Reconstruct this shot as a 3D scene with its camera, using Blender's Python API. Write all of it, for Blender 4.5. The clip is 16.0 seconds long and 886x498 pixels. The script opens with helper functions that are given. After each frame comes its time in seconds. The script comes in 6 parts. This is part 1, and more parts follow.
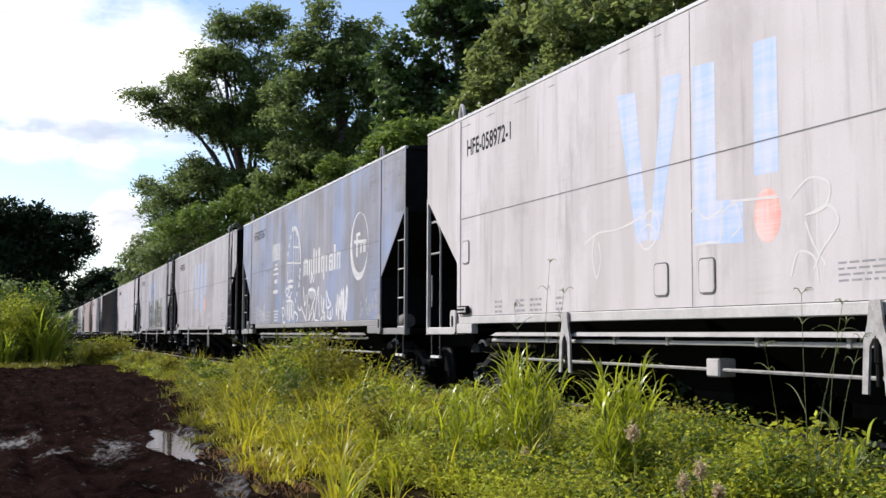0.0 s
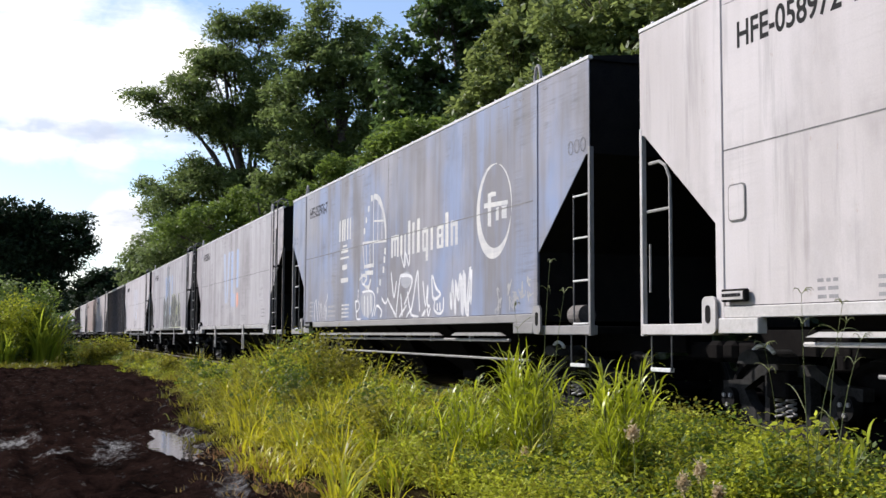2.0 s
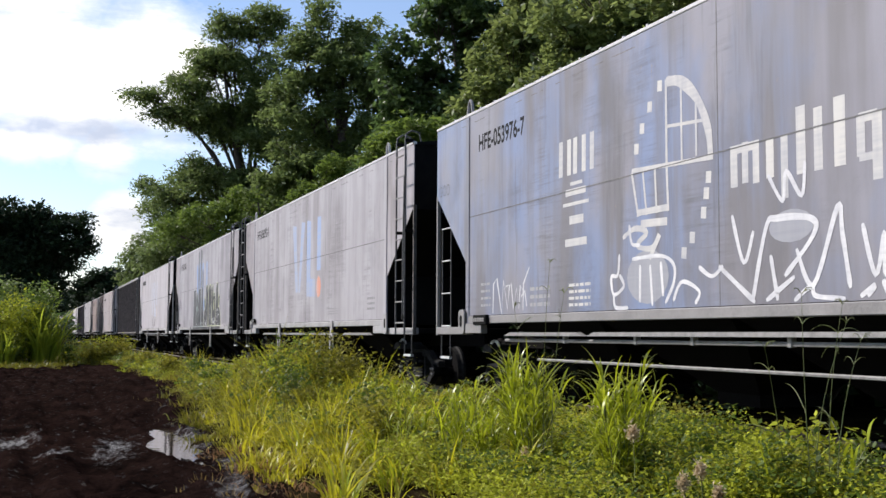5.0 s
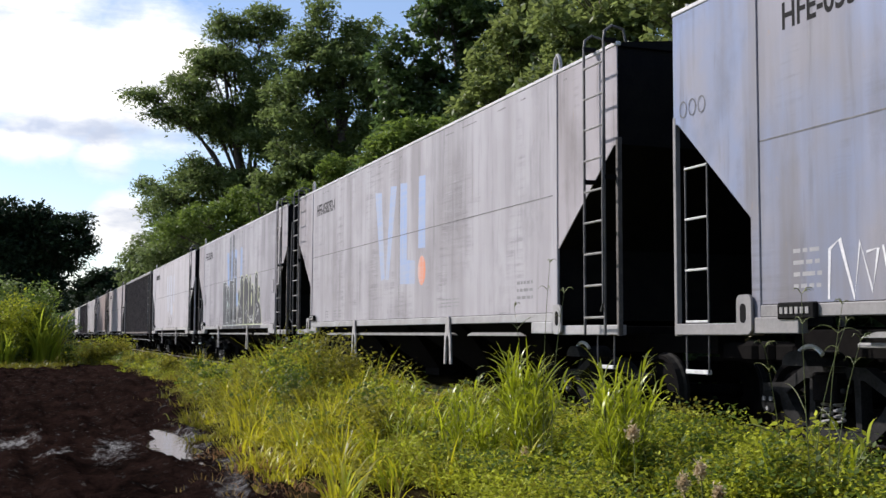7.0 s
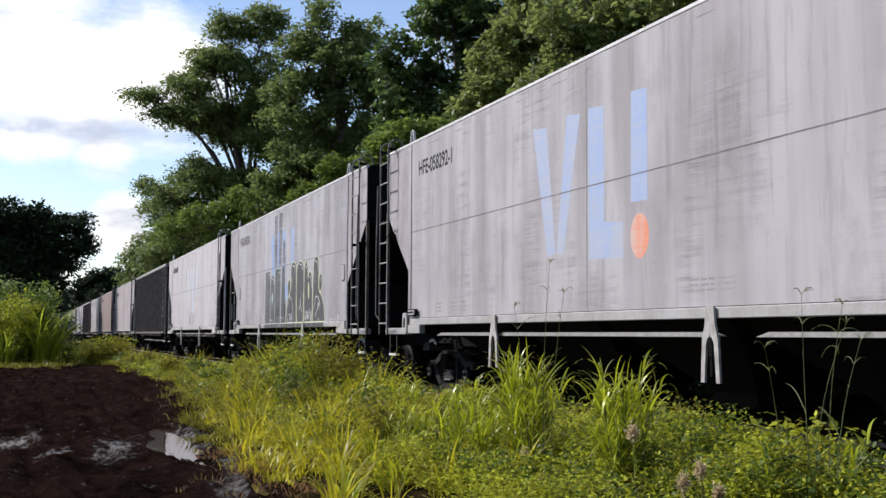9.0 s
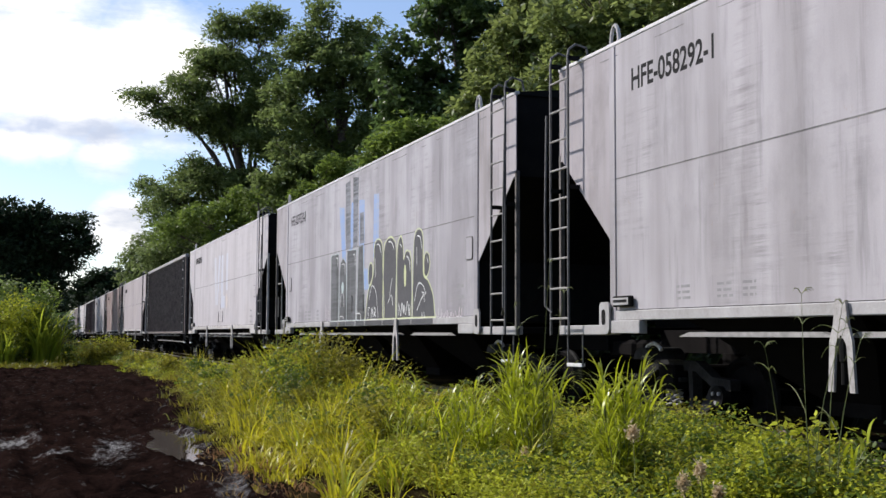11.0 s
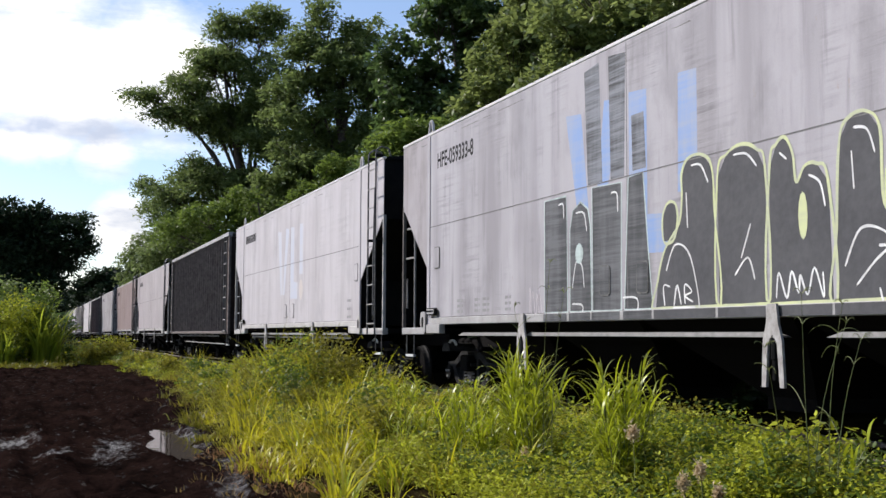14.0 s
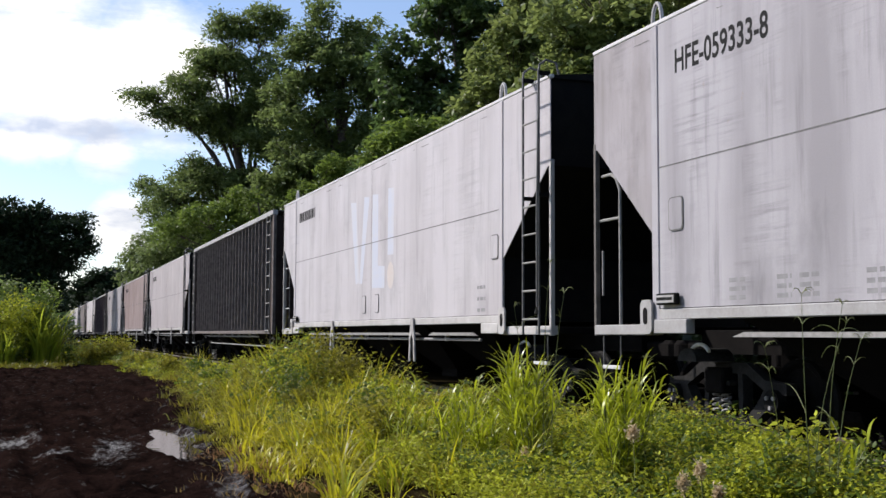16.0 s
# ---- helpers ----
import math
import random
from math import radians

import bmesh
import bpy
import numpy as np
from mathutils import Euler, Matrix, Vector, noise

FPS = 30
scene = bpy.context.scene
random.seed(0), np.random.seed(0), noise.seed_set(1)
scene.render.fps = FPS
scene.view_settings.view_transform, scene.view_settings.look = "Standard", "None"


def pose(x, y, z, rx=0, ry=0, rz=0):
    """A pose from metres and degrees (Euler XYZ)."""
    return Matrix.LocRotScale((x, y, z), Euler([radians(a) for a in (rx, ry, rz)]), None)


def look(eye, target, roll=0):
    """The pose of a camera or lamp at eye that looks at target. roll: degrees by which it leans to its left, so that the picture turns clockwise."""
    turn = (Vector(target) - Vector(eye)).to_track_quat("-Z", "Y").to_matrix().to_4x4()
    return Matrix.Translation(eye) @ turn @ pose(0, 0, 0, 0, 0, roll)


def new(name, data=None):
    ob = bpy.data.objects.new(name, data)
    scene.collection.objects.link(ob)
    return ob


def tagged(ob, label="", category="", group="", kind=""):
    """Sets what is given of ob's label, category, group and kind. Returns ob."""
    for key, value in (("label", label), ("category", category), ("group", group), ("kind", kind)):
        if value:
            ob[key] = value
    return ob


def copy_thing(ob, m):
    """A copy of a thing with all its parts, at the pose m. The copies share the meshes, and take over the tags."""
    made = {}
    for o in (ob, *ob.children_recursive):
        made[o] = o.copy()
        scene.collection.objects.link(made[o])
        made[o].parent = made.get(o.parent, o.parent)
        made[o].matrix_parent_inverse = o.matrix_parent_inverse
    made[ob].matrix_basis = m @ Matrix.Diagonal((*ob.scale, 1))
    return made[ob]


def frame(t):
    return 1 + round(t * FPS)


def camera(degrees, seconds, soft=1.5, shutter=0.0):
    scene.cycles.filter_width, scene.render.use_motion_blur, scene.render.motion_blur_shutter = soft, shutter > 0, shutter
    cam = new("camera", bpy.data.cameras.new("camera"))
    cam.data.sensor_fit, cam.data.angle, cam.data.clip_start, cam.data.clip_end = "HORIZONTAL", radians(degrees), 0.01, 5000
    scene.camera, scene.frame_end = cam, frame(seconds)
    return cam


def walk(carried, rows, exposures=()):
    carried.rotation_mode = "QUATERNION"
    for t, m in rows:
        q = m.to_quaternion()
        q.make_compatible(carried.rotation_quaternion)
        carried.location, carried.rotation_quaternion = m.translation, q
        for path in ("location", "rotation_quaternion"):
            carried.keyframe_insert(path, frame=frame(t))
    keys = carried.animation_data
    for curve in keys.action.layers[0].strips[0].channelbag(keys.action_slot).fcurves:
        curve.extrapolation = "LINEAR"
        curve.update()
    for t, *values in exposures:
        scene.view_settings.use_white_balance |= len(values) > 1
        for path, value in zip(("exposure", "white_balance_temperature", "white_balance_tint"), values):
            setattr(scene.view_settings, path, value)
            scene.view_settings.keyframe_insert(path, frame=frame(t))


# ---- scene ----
# World: y runs along the track away from the camera, x to the right, rail tops at z = 0.
EYE = Vector((0.0, 0.0, 1.05))
YAW, PITCH = radians(20.163), radians(4.358)
AIM = Vector((math.sin(YAW) * math.cos(PITCH), math.cos(YAW) * math.cos(PITCH), math.sin(PITCH)))
cam = camera(42.81, 16.0, soft=1.5)
CAM_POSE = look(EYE, EYE + AIM, 0.26)
walk(cam, [(0.0, CAM_POSE), (16.0, CAM_POSE)], [(0.0, 0.36), (2.0, 0.36), (4.5, 0.27), (7.0, 0.20), (16.0, 0.22)])

# ---- light ----
SUN_LEFT, SUN_UP = radians(49), radians(39)      # left of the track's far end, above the horizon
SUN_WAY = Vector((-math.sin(SUN_LEFT) * math.cos(SUN_UP), math.cos(SUN_LEFT) * math.cos(SUN_UP), math.sin(SUN_UP)))
sun = new("sun", bpy.data.lights.new("sun", "SUN"))
sun.data.energy, sun.data.angle, sun.data.color = 5.0, radians(0.6), (1.0, 0.94, 0.905)
sun.matrix_world = look(SUN_WAY * 50, (0, 0, 0))


class Nodes:
    """A short way to write node trees."""

    def __init__(self, tree):
        self.tree = tree

    def add(self, kind, inputs=None, **props):
        n = self.tree.nodes.new(kind)
        for k, v in props.items():
            setattr(n, k, v)
        for k, v in (inputs or {}).items():
            if isinstance(v, bpy.types.NodeSocket):
                self.tree.links.new(v, n.inputs[k])
            else:
                n.inputs[k].default_value = v
        return n

    def noise(self, vec, scale, detail=4.0, rough=0.55):
        return self.add("ShaderNodeTexNoise", {"Vector": vec, "Scale": scale, "Detail": detail, "Roughness": rough}).outputs["Fac"]

    def stretch(self, vec, loc, scale):
        return self.add("ShaderNodeMapping", {"Vector": vec, "Location": loc, "Scale": scale}).outputs["Vector"]

    def ramp(self, fac, lo, hi, a=0.0, b=1.0):
        return self.add("ShaderNodeMapRange", {"Value": fac, "From Min": lo, "From Max": hi, "To Min": a, "To Max": b}).outputs["Result"]

    def mix(self, fac, a, b, blend="MIX"):
        n = self.add("ShaderNodeMix", data_type="RGBA", blend_type=blend)
        for k, v in ((0, fac), (6, a), (7, b)):
            if isinstance(v, bpy.types.NodeSocket):
                self.tree.links.new(v, n.inputs[k])
            else:
                n.inputs[k].default_value = v
        return n.outputs[2]

    def math(self, op, a, b=0.0):
        n = self.add("ShaderNodeMath", operation=op)
        for k, v in ((0, a), (1, b)):
            if isinstance(v, bpy.types.NodeSocket):
                self.tree.links.new(v, n.inputs[k])
            else:
                n.inputs[k].default_value = v
        return n.outputs[0]


def rgb(r, g, b):
    return (r, g, b, 1.0)


def sky():
    w = bpy.data.worlds.new("sky")
    scene.world = w
    w.use_nodes = True
    w.node_tree.nodes.clear()
    n = Nodes(w.node_tree)
    air = n.add("ShaderNodeTexSky", sky_type="NISHITA", sun_disc=False, sun_elevation=SUN_UP, sun_rotation=-SUN_LEFT, altitude=400.0,
                air_density=1.0, dust_density=0.6, ozone_density=2.0).outputs[0]
    way = n.add("ShaderNodeTexCoord").outputs["Generated"]
    part = n.add("ShaderNodeSeparateXYZ", {0: way})
    # broken cloud sheets that spread flat towards the horizon, brightest round the sun
    flat = n.stretch(way, (3.1, 0.4, 0.2), (1.0, 1.0, 2.6))
    big = n.noise(flat, 3.2, 6.0, 0.6)
    fine = n.noise(n.stretch(way, (1.0, 2.0, 0.0), (1.0, 1.0, 1.6)), 16.0, 6.0, 0.6)
    puff = n.math("SUBTRACT", fine, 0.5)

    def near(left, up, inner, outer):
        """How close a direction lies to a cloud's middle, with a billowing edge; angles in degrees from the track."""
        a, e = radians(left), radians(up)
        d = (-math.sin(a) * math.cos(e), math.cos(a) * math.cos(e), math.sin(e))
        dot = n.add("ShaderNodeVectorMath", {0: way, 1: d}, operation="DOT_PRODUCT").outputs["Value"]
        angle = n.math("ARCCOSINE", n.math("MINIMUM", dot, 1.0))
        return n.ramp(n.math("ADD", angle, n.math("MULTIPLY", puff, radians(outer))), radians(outer), radians(inner))

    cover = n.math("ADD", big, n.math("MULTIPLY", puff, 0.35))
    mask = n.ramp(cover, 0.52, 0.66)
    for left, up, inner, outer in ((2.0, 14.5, 3.0, 6.2), (12.0, 20.0, 10.0, 16.0), (-4.2, 5.3, 0.9, 1.9), (0.5, 9.6, 0.5, 1.9), (-3.2, 9.4, 0.6, 2.3), (-5.6, 12.6, 2.2, 4.4), (-1.5, 11.5, 2.0, 4.0)):
        mask = n.math("MAXIMUM", mask, near(left, up, inner, outer))
    shade = n.ramp(n.noise(n.stretch(way, (0.3, 0.2, 0.9), (1.0, 1.0, 4.0)), 7.0, 6.0, 0.6), 0.32, 0.52)
    low = n.math("ABSOLUTE", n.math("ADD", n.math("SUBTRACT", part.outputs["Z"], 0.168), n.math("MULTIPLY", puff, 0.035)))
    belly = n.math("MULTIPLY", n.ramp(low, 0.013, 0.003), n.ramp(n.noise(n.stretch(way, (4.3, 0.2, 0.9), (1.0, 1.0, 2.0)), 11.0, 4.0, 0.5), 0.34, 0.48))
    shade = n.math("MULTIPLY", shade, n.math("SUBTRACT", 1.0, belly))
    sun_dot = n.add("ShaderNodeVectorMath", {0: way, 1: tuple(SUN_WAY)}, operation="DOT_PRODUCT").outputs["Value"]
    flare = n.ramp(sun_dot, 0.15, 0.72, 0.10, 1.0)
    white = n.mix(shade, rgb(4.7, 5.2, 6.4), rgb(10.2, 10.0, 9.8))
    white = n.mix(1.0, white, n.add("ShaderNodeCombineColor", {0: flare, 1: flare, 2: flare}).outputs[0], "MULTIPLY")
    air = n.mix(1.0, air, rgb(1.03, 0.97, 1.0), "MULTIPLY")
    col = n.mix(mask, air, white)
    back = n.add("ShaderNodeBackground", {"Color": col, "Strength": 0.15})
    n.tree.links.new(back.outputs[0], n.add("ShaderNodeOutputWorld").inputs[0])


sky()

# ---- materials ----


def material(name):
    m = bpy.data.materials.new(name)
    m.use_nodes = True
    m.node_tree.nodes.clear()
    n = Nodes(m.node_tree)
    return m, n, n.add("ShaderNodeTexCoord").outputs["Object"]


def finish(n, color, rough, metal=0.0, bump=None, strength=0.3, distance=0.01, specular=0.5):
    b = n.add("ShaderNodeBsdfPrincipled", {"Base Color": color, "Roughness": rough, "Metallic": metal, "Specular IOR Level": specular})
    if bump is not None:
        n.tree.links.new(n.add("ShaderNodeBump", {"Height": bump, "Strength": strength, "Distance": distance}).outputs[0], b.inputs["Normal"])
    n.tree.links.new(b.outputs[0], n.add("ShaderNodeOutputMaterial").inputs[0])


def paint(name, base, streak, rust=(0.30, 0.20, 0.13), seed=0.0, wear=0.5, scrape=0.4, tint=None, gloss=0.2):
    """Faded wagon paint: rain streaks, scrapes along the side, a little rust. base and streak are the two paint tones, tint shows in soft patches."""
    m, n, co = material(name)
    base, streak = ((r, g * 0.965, b * 1.01) for r, g, b in (base, streak))
    tall = n.noise(n.stretch(co, (seed, seed * 2, 0), (1.0, 1.9, 0.16)), 1.0, 4.0, 0.55)
    broad = n.noise(n.stretch(co, (seed, seed, seed), (1.0, 0.5, 0.6)), 1.0, 3.0)
    fac = n.ramp(n.math("ADD", n.math("MULTIPLY", tall, 0.7), n.math("MULTIPLY", broad, 0.3)), 0.43, 0.60)
    col = rgb(*base)
    if tint:
        cloud = n.noise(n.stretch(co, (seed, seed * 4, 1.0), (1.0, 0.8, 0.55)), 1.0, 4.0, 0.55)
        col = n.mix(n.ramp(cloud, 0.38, 0.58), col, rgb(*tint))
    col = n.mix(n.math("MULTIPLY", fac, wear), col, rgb(*streak))
    drip = n.ramp(n.noise(n.stretch(co, (seed, seed * 3, 0.5), (1.0, 6.0, 0.5)), 1.0, 5.0, 0.65), 0.55, 0.74)
    grime = tuple(c * 0.45 for c in streak)
    col = n.mix(n.math("MULTIPLY", drip, 0.55 * wear), col, rgb(*grime))
    # long scrapes, dark and pale, that branches have drawn along the side
    where = n.ramp(n.noise(n.stretch(co, (seed, 0, seed), (1.0, 1.1, 0.55)), 1.0, 4.0, 0.6), 0.50, 0.66)
    slant = n.add("ShaderNodeMapping", {"Vector": co, "Location": (0, seed, 0), "Rotation": (radians(-4), 0, 0), "Scale": (1.0, 0.9, 20.0)}).outputs["Vector"]
    lines = n.noise(slant, 1.0, 5.0, 0.7)
    thin = n.noise(n.stretch(co, (3.0, seed, 0), (1.0, 2.2, 40.0)), 1.0, 3.0, 0.7)
    mark = n.math("MULTIPLY", n.math("MULTIPLY", n.ramp(lines, 0.48, 0.66), where), scrape)
    col = n.mix(mark, col, rgb(*(c * 0.42 for c in streak)))
    pale = n.math("MULTIPLY", n.math("MULTIPLY", n.ramp(thin, 0.56, 0.70), where), scrape * 0.5)
    col = n.mix(pale, col, rgb(*(min(0.75, c * 1.35) for c in base)))
    blot = n.ramp(n.noise(n.stretch(co, (seed, seed * 1.7, 3), (1.0, 0.9, 0.6)), 1.0, 6.0, 0.65), 0.54, 0.68)
    col = n.mix(n.math("MULTIPLY", blot, 0.35 * wear), col, rgb(*grime))
    spots = n.ramp(n.noise(n.stretch(co, (seed, 4, 1), (1.0, 3.0, 1.6)), 3.0, 6.0, 0.7), 0.66, 0.74)
    col = n.mix(n.math("MULTIPLY", spots, 0.45), col, rgb(*rust))
    grain = n.noise(co, 60.0, 3.0)
    col = n.mix(n.ramp(grain, 0.3, 0.7, 0.0, 0.10), col, rgb(0.16, 0.15, 0.14))
    dent = n.noise(n.stretch(co, (0, seed, 0), (1.0, 0.9, 0.5)), 1.2, 2.0)
    finish(n, col, n.ramp(broad, 0.3, 0.7, 0.42, 0.62), bump=n.math("ADD", n.math("MULTIPLY", dent, 8.0), n.math("MULTIPLY", grain, 0.2)), strength=0.35, specular=gloss)
    return m


def plain(name, base, other, scale=6.0, rough=0.6, metal=0.0, bump=0.3, specular=0.5):
    m, n, co = material(name)
    a, b = n.noise(co, scale, 5.0, 0.6), n.noise(co, scale * 9, 3.0)
    col = n.mix(n.ramp(n.math("ADD", n.math("MULTIPLY", a, 0.7), n.math("MULTIPLY", b, 0.3)), 0.35, 0.65), rgb(*base), rgb(*other))
    finish(n, col, n.ramp(a, 0.3, 0.7, rough - 0.1, rough + 0.1), metal, b, bump, specular=specular)
    return m


def faded(name, color, under, keep=0.8, seed=0.0, rough=0.55, across=0.35):
    """Sign paint that has worn off in streaks to the tone under it."""
    m, n, co = material(name)
    tall = n.noise(n.stretch(co, (seed, seed, 0), (1.0, 2.4, 0.3)), 1.3, 5.0, 0.65)
    lines = n.noise(n.stretch(co, (seed, 0, 0), (1.0, 0.8, 22.0)), 1.0, 3.0, 0.7)
    worn = n.ramp(n.math("ADD", n.math("MULTIPLY", tall, 1.0 - across), n.math("MULTIPLY", lines, across)), 0.42, 0.60, 1.0 - keep, 1.0 - keep * 0.22)
    finish(n, n.mix(worn, rgb(*color), rgb(*under)), rough)
    return m


def leafy(name, dark, light, glow=0.5, rough=0.5, spread=1.0, sheen=0.3):
    """Leaves and blades: tone by leaf, light passes through them."""
    m, n, co = material(name)
    each = n.add("ShaderNodeNewGeometry").outputs["Random Per Island"]
    patch = n.noise(co, 0.9 * spread, 3.0)
    fac = n.math("ADD", n.math("MULTIPLY", each, 0.55), n.ramp(patch, 0.3, 0.7, 0.0, 0.45))
    col = n.mix(fac, rgb(*dark), rgb(*light))
    a = n.add("ShaderNodeBsdfPrincipled", {"Base Color": col, "Roughness": rough, "Specular IOR Level": sheen}).outputs[0]
    b = n.add("ShaderNodeBsdfTranslucent", {"Color": n.mix(0.5, col, rgb(*light))}).outputs[0]
    out = n.add("ShaderNodeMixShader", {0: glow, 1: a, 2: b}).outputs[0]
    n.tree.links.new(out, n.add("ShaderNodeOutputMaterial").inputs[0])
    return m


def ground_material(name, dark, light, wet=0.0, scale=1.5):
    m, n, co = material(name)
    a = n.noise(co, scale, 8.0, 0.65)
    b = n.noise(co, scale * 14, 6.0, 0.7)
    mixed = n.math("ADD", n.math("MULTIPLY", a, 0.6), n.math("MULTIPLY", b, 0.4))
    col = n.mix(n.ramp(mixed, 0.38, 0.66), rgb(*dark), rgb(*light))
    field = n.add("ShaderNodeAttribute", attribute_name="wet").outputs["Fac"]
    broken = n.noise(n.stretch(co, (2.0, 0.0, 0.0), (1.0, 0.5, 1.0)), scale * 7.0, 7.0, 0.72)
    damp = n.math("MULTIPLY", n.ramp(n.math("ADD", field, n.math("MULTIPLY", n.math("SUBTRACT", broken, 0.5), 4.2)), 0.38, 1.2), wet)
    gloss = n.ramp(damp, 0.0, 1.0, 0.95, 0.28)
    finish(n, col, gloss, bump=n.math("ADD", n.math("MULTIPLY", a, 3.0), b), strength=1.0, distance=0.05, specular=n.ramp(damp, 0.0, 1.0, 0.0, 0.35))
    return m


MUD = ground_material("wet_red_mud", (0.0034, 0.0023, 0.0021), (0.024, 0.0135, 0.0112), 1.0, 1.4)
SOIL = ground_material("dark_soil", (0.012, 0.009, 0.005), (0.040, 0.030, 0.014), 0.0, 2.0)
BALLAST = plain("grey_brown_ballast", (0.05, 0.042, 0.036), (0.13, 0.115, 0.10), 9.0, 0.85, bump=0.8)
SLEEPER = plain("old_sleeper_timber", (0.05, 0.036, 0.025), (0.10, 0.075, 0.055), 7.0, 0.85)
STEEL = plain("worn_rail_steel", (0.16, 0.12, 0.10), (0.24, 0.20, 0.18), 14.0, 0.45, 0.6)
# Iron under the wagons: the deep shade there is put into near-black tones.
IRON = plain("grimy_shade_dark_iron", (0.0045, 0.004, 0.004), (0.011, 0.010, 0.0095), 8.0, 0.9, specular=0.04)
# Black steel that also stands for shade on wagon ends and in slots.
BLACK = plain("black_steel_and_shade", (0.006, 0.006, 0.007), (0.014, 0.013, 0.012), 5.0, 0.88, specular=0.08)
TREAD = plain("worn_wheel_tread", (0.010, 0.0095, 0.009), (0.028, 0.027, 0.026), 20.0, 0.65, 0.2, 0.1, specular=0.15)
GREY = plain("grey_frame_steel", (0.16, 0.155, 0.15), (0.30, 0.29, 0.28), 12.0, 0.6)
INK = plain("black_stencil_paint", (0.006, 0.006, 0.007), (0.018, 0.018, 0.018), 30.0, 0.7, specular=0.1)
BARK = plain("grey_brown_bark", (0.05, 0.038, 0.028), (0.12, 0.095, 0.075), 6.0, 0.9, bump=0.8)


def water_material():
    m, n, co = material("still_brown_water")
    rip = n.noise(co, 3.0, 2.0)
    b = n.add("ShaderNodeBsdfPrincipled", {"Base Color": rgb(0.05, 0.038, 0.026), "Roughness": 0.03, "IOR": 1.33, "Specular IOR Level": 1.0})
    n.tree.links.new(n.add("ShaderNodeBump", {"Height": rip, "Strength": 0.16, "Distance": 0.02}).outputs[0], b.inputs["Normal"])
    n.tree.links.new(b.outputs[0], n.add("ShaderNodeOutputMaterial").inputs[0])
    return m


WATER = water_material()

# ---- mesh tools ----


def mesh_ob(name, verts, faces, mat, parent=None, smooth=False):
    me = bpy.data.meshes.new(name)
    me.from_pydata(verts, [], faces)
    me.materials.append(mat)
    if smooth:
        me.shade_smooth()
    ob = new(name, me)
    ob.parent = parent
    return ob


def bulk(name, verts, size, mat, parent=None):
    """Many loose faces of the same number of corners, from an array of corners in order."""
    k = len(verts) // size
    me = bpy.data.meshes.new(name)
    me.vertices.add(len(verts))
    me.vertices.foreach_set("co", np.ascontiguousarray(verts, dtype=np.float32).ravel())
    me.loops.add(len(verts))
    me.loops.foreach_set("vertex_index", np.arange(len(verts), dtype=np.int32))
    me.polygons.add(k)
    me.polygons.foreach_set("loop_start", np.arange(0, len(verts), size, dtype=np.int32))
    me.polygons.foreach_set("loop_total", np.full(k, size, dtype=np.int32))
    me.materials.append(mat)
    me.update(calc_edges=True)
    ob = new(name, me)
    ob.parent = parent
    return ob


def part(name, bm, mat, parent=None, label="", smooth=False):
    me = bpy.data.meshes.new(name)
    bm.to_mesh(me)
    bm.free()
    me.materials.append(mat)
    if smooth:
        me.shade_smooth()
    ob = new(name, me)
    ob.parent = parent
    if label:
        ob["label"] = label
    return ob


def add_box(bm, x0, x1, y0, y1, z0, z1, bevel=0.0):
    r = bmesh.ops.create_cube(bm, size=1.0)
    vs = r["verts"]
    for v in vs:
        v.co = Vector((x0 if v.co.x < 0 else x1, y0 if v.co.y < 0 else y1, z0 if v.co.z < 0 else z1))
    if bevel:
        es = list({e for v in vs for e in v.link_edges})
        bmesh.ops.bevel(bm, geom=es, offset=bevel, segments=1, affect="EDGES")
    return bm


def box(x0, x1, y0, y1, z0, z1, bevel=0.006):
    return add_box(bmesh.new(), x0, x1, y0, y1, z0, z1, bevel)


def add_tube(bm, path, radius, sides=8, cap=True):
    """A round bar along a list of points; radius is one number or one for each point."""
    pts = [Vector(p) for p in path]
    rs = radius if isinstance(radius, (list, tuple)) else [radius] * len(pts)
    rings = []
    side = None
    for i, p in enumerate(pts):
        d = (pts[min(i + 1, len(pts) - 1)] - pts[max(i - 1, 0)]).normalized()
        if side is None:
            side = d.orthogonal().normalized()
        side = (side - d * side.dot(d)).normalized()
        up = d.cross(side)
        rings.append([bm.verts.new(p + (side * math.cos(a) + up * math.sin(a)) * rs[i]) for a in (2 * math.pi * k / sides for k in range(sides))])
    for a, b in zip(rings, rings[1:]):
        for k in range(sides):
            bm.faces.new((a[k], a[(k + 1) % sides], b[(k + 1) % sides], b[k]))
    if cap:
        bm.faces.new(rings[0][::-1])
        bm.faces.new(rings[-1])
    return bm


def tube(path, radius, sides=8):
    return add_tube(bmesh.new(), path, radius, sides)


def slab(outline, x0, x1):
    """A plate from an outline of (y, z) points, from x0 to x1."""
    bm = bmesh.new()
    a = [bm.verts.new((x0, y, z)) for y, z in outline]
    b = [bm.verts.new((x1, y, z)) for y, z in outline]
    n = len(a)
    bm.faces.new(a)
    bm.faces.new(b[::-1])
    for i in range(n):
        bm.faces.new((a[i], b[i], b[(i + 1) % n], a[(i + 1) % n]))
    bmesh.ops.recalc_face_normals(bm, faces=bm.faces)
    return bm


def disc(x0, x1, y, z, r, sides=24):
    return slab([(y + r * math.cos(2 * math.pi * k / sides), z + r * math.sin(2 * math.pi * k / sides)) for k in range(sides)], x0, x1)


# ---- ground ----
random.seed(11)


def smooth(a, b, v):
    t = min(1.0, max(0.0, (v - a) / (b - a)))
    return t * t * (3 - 2 * t)


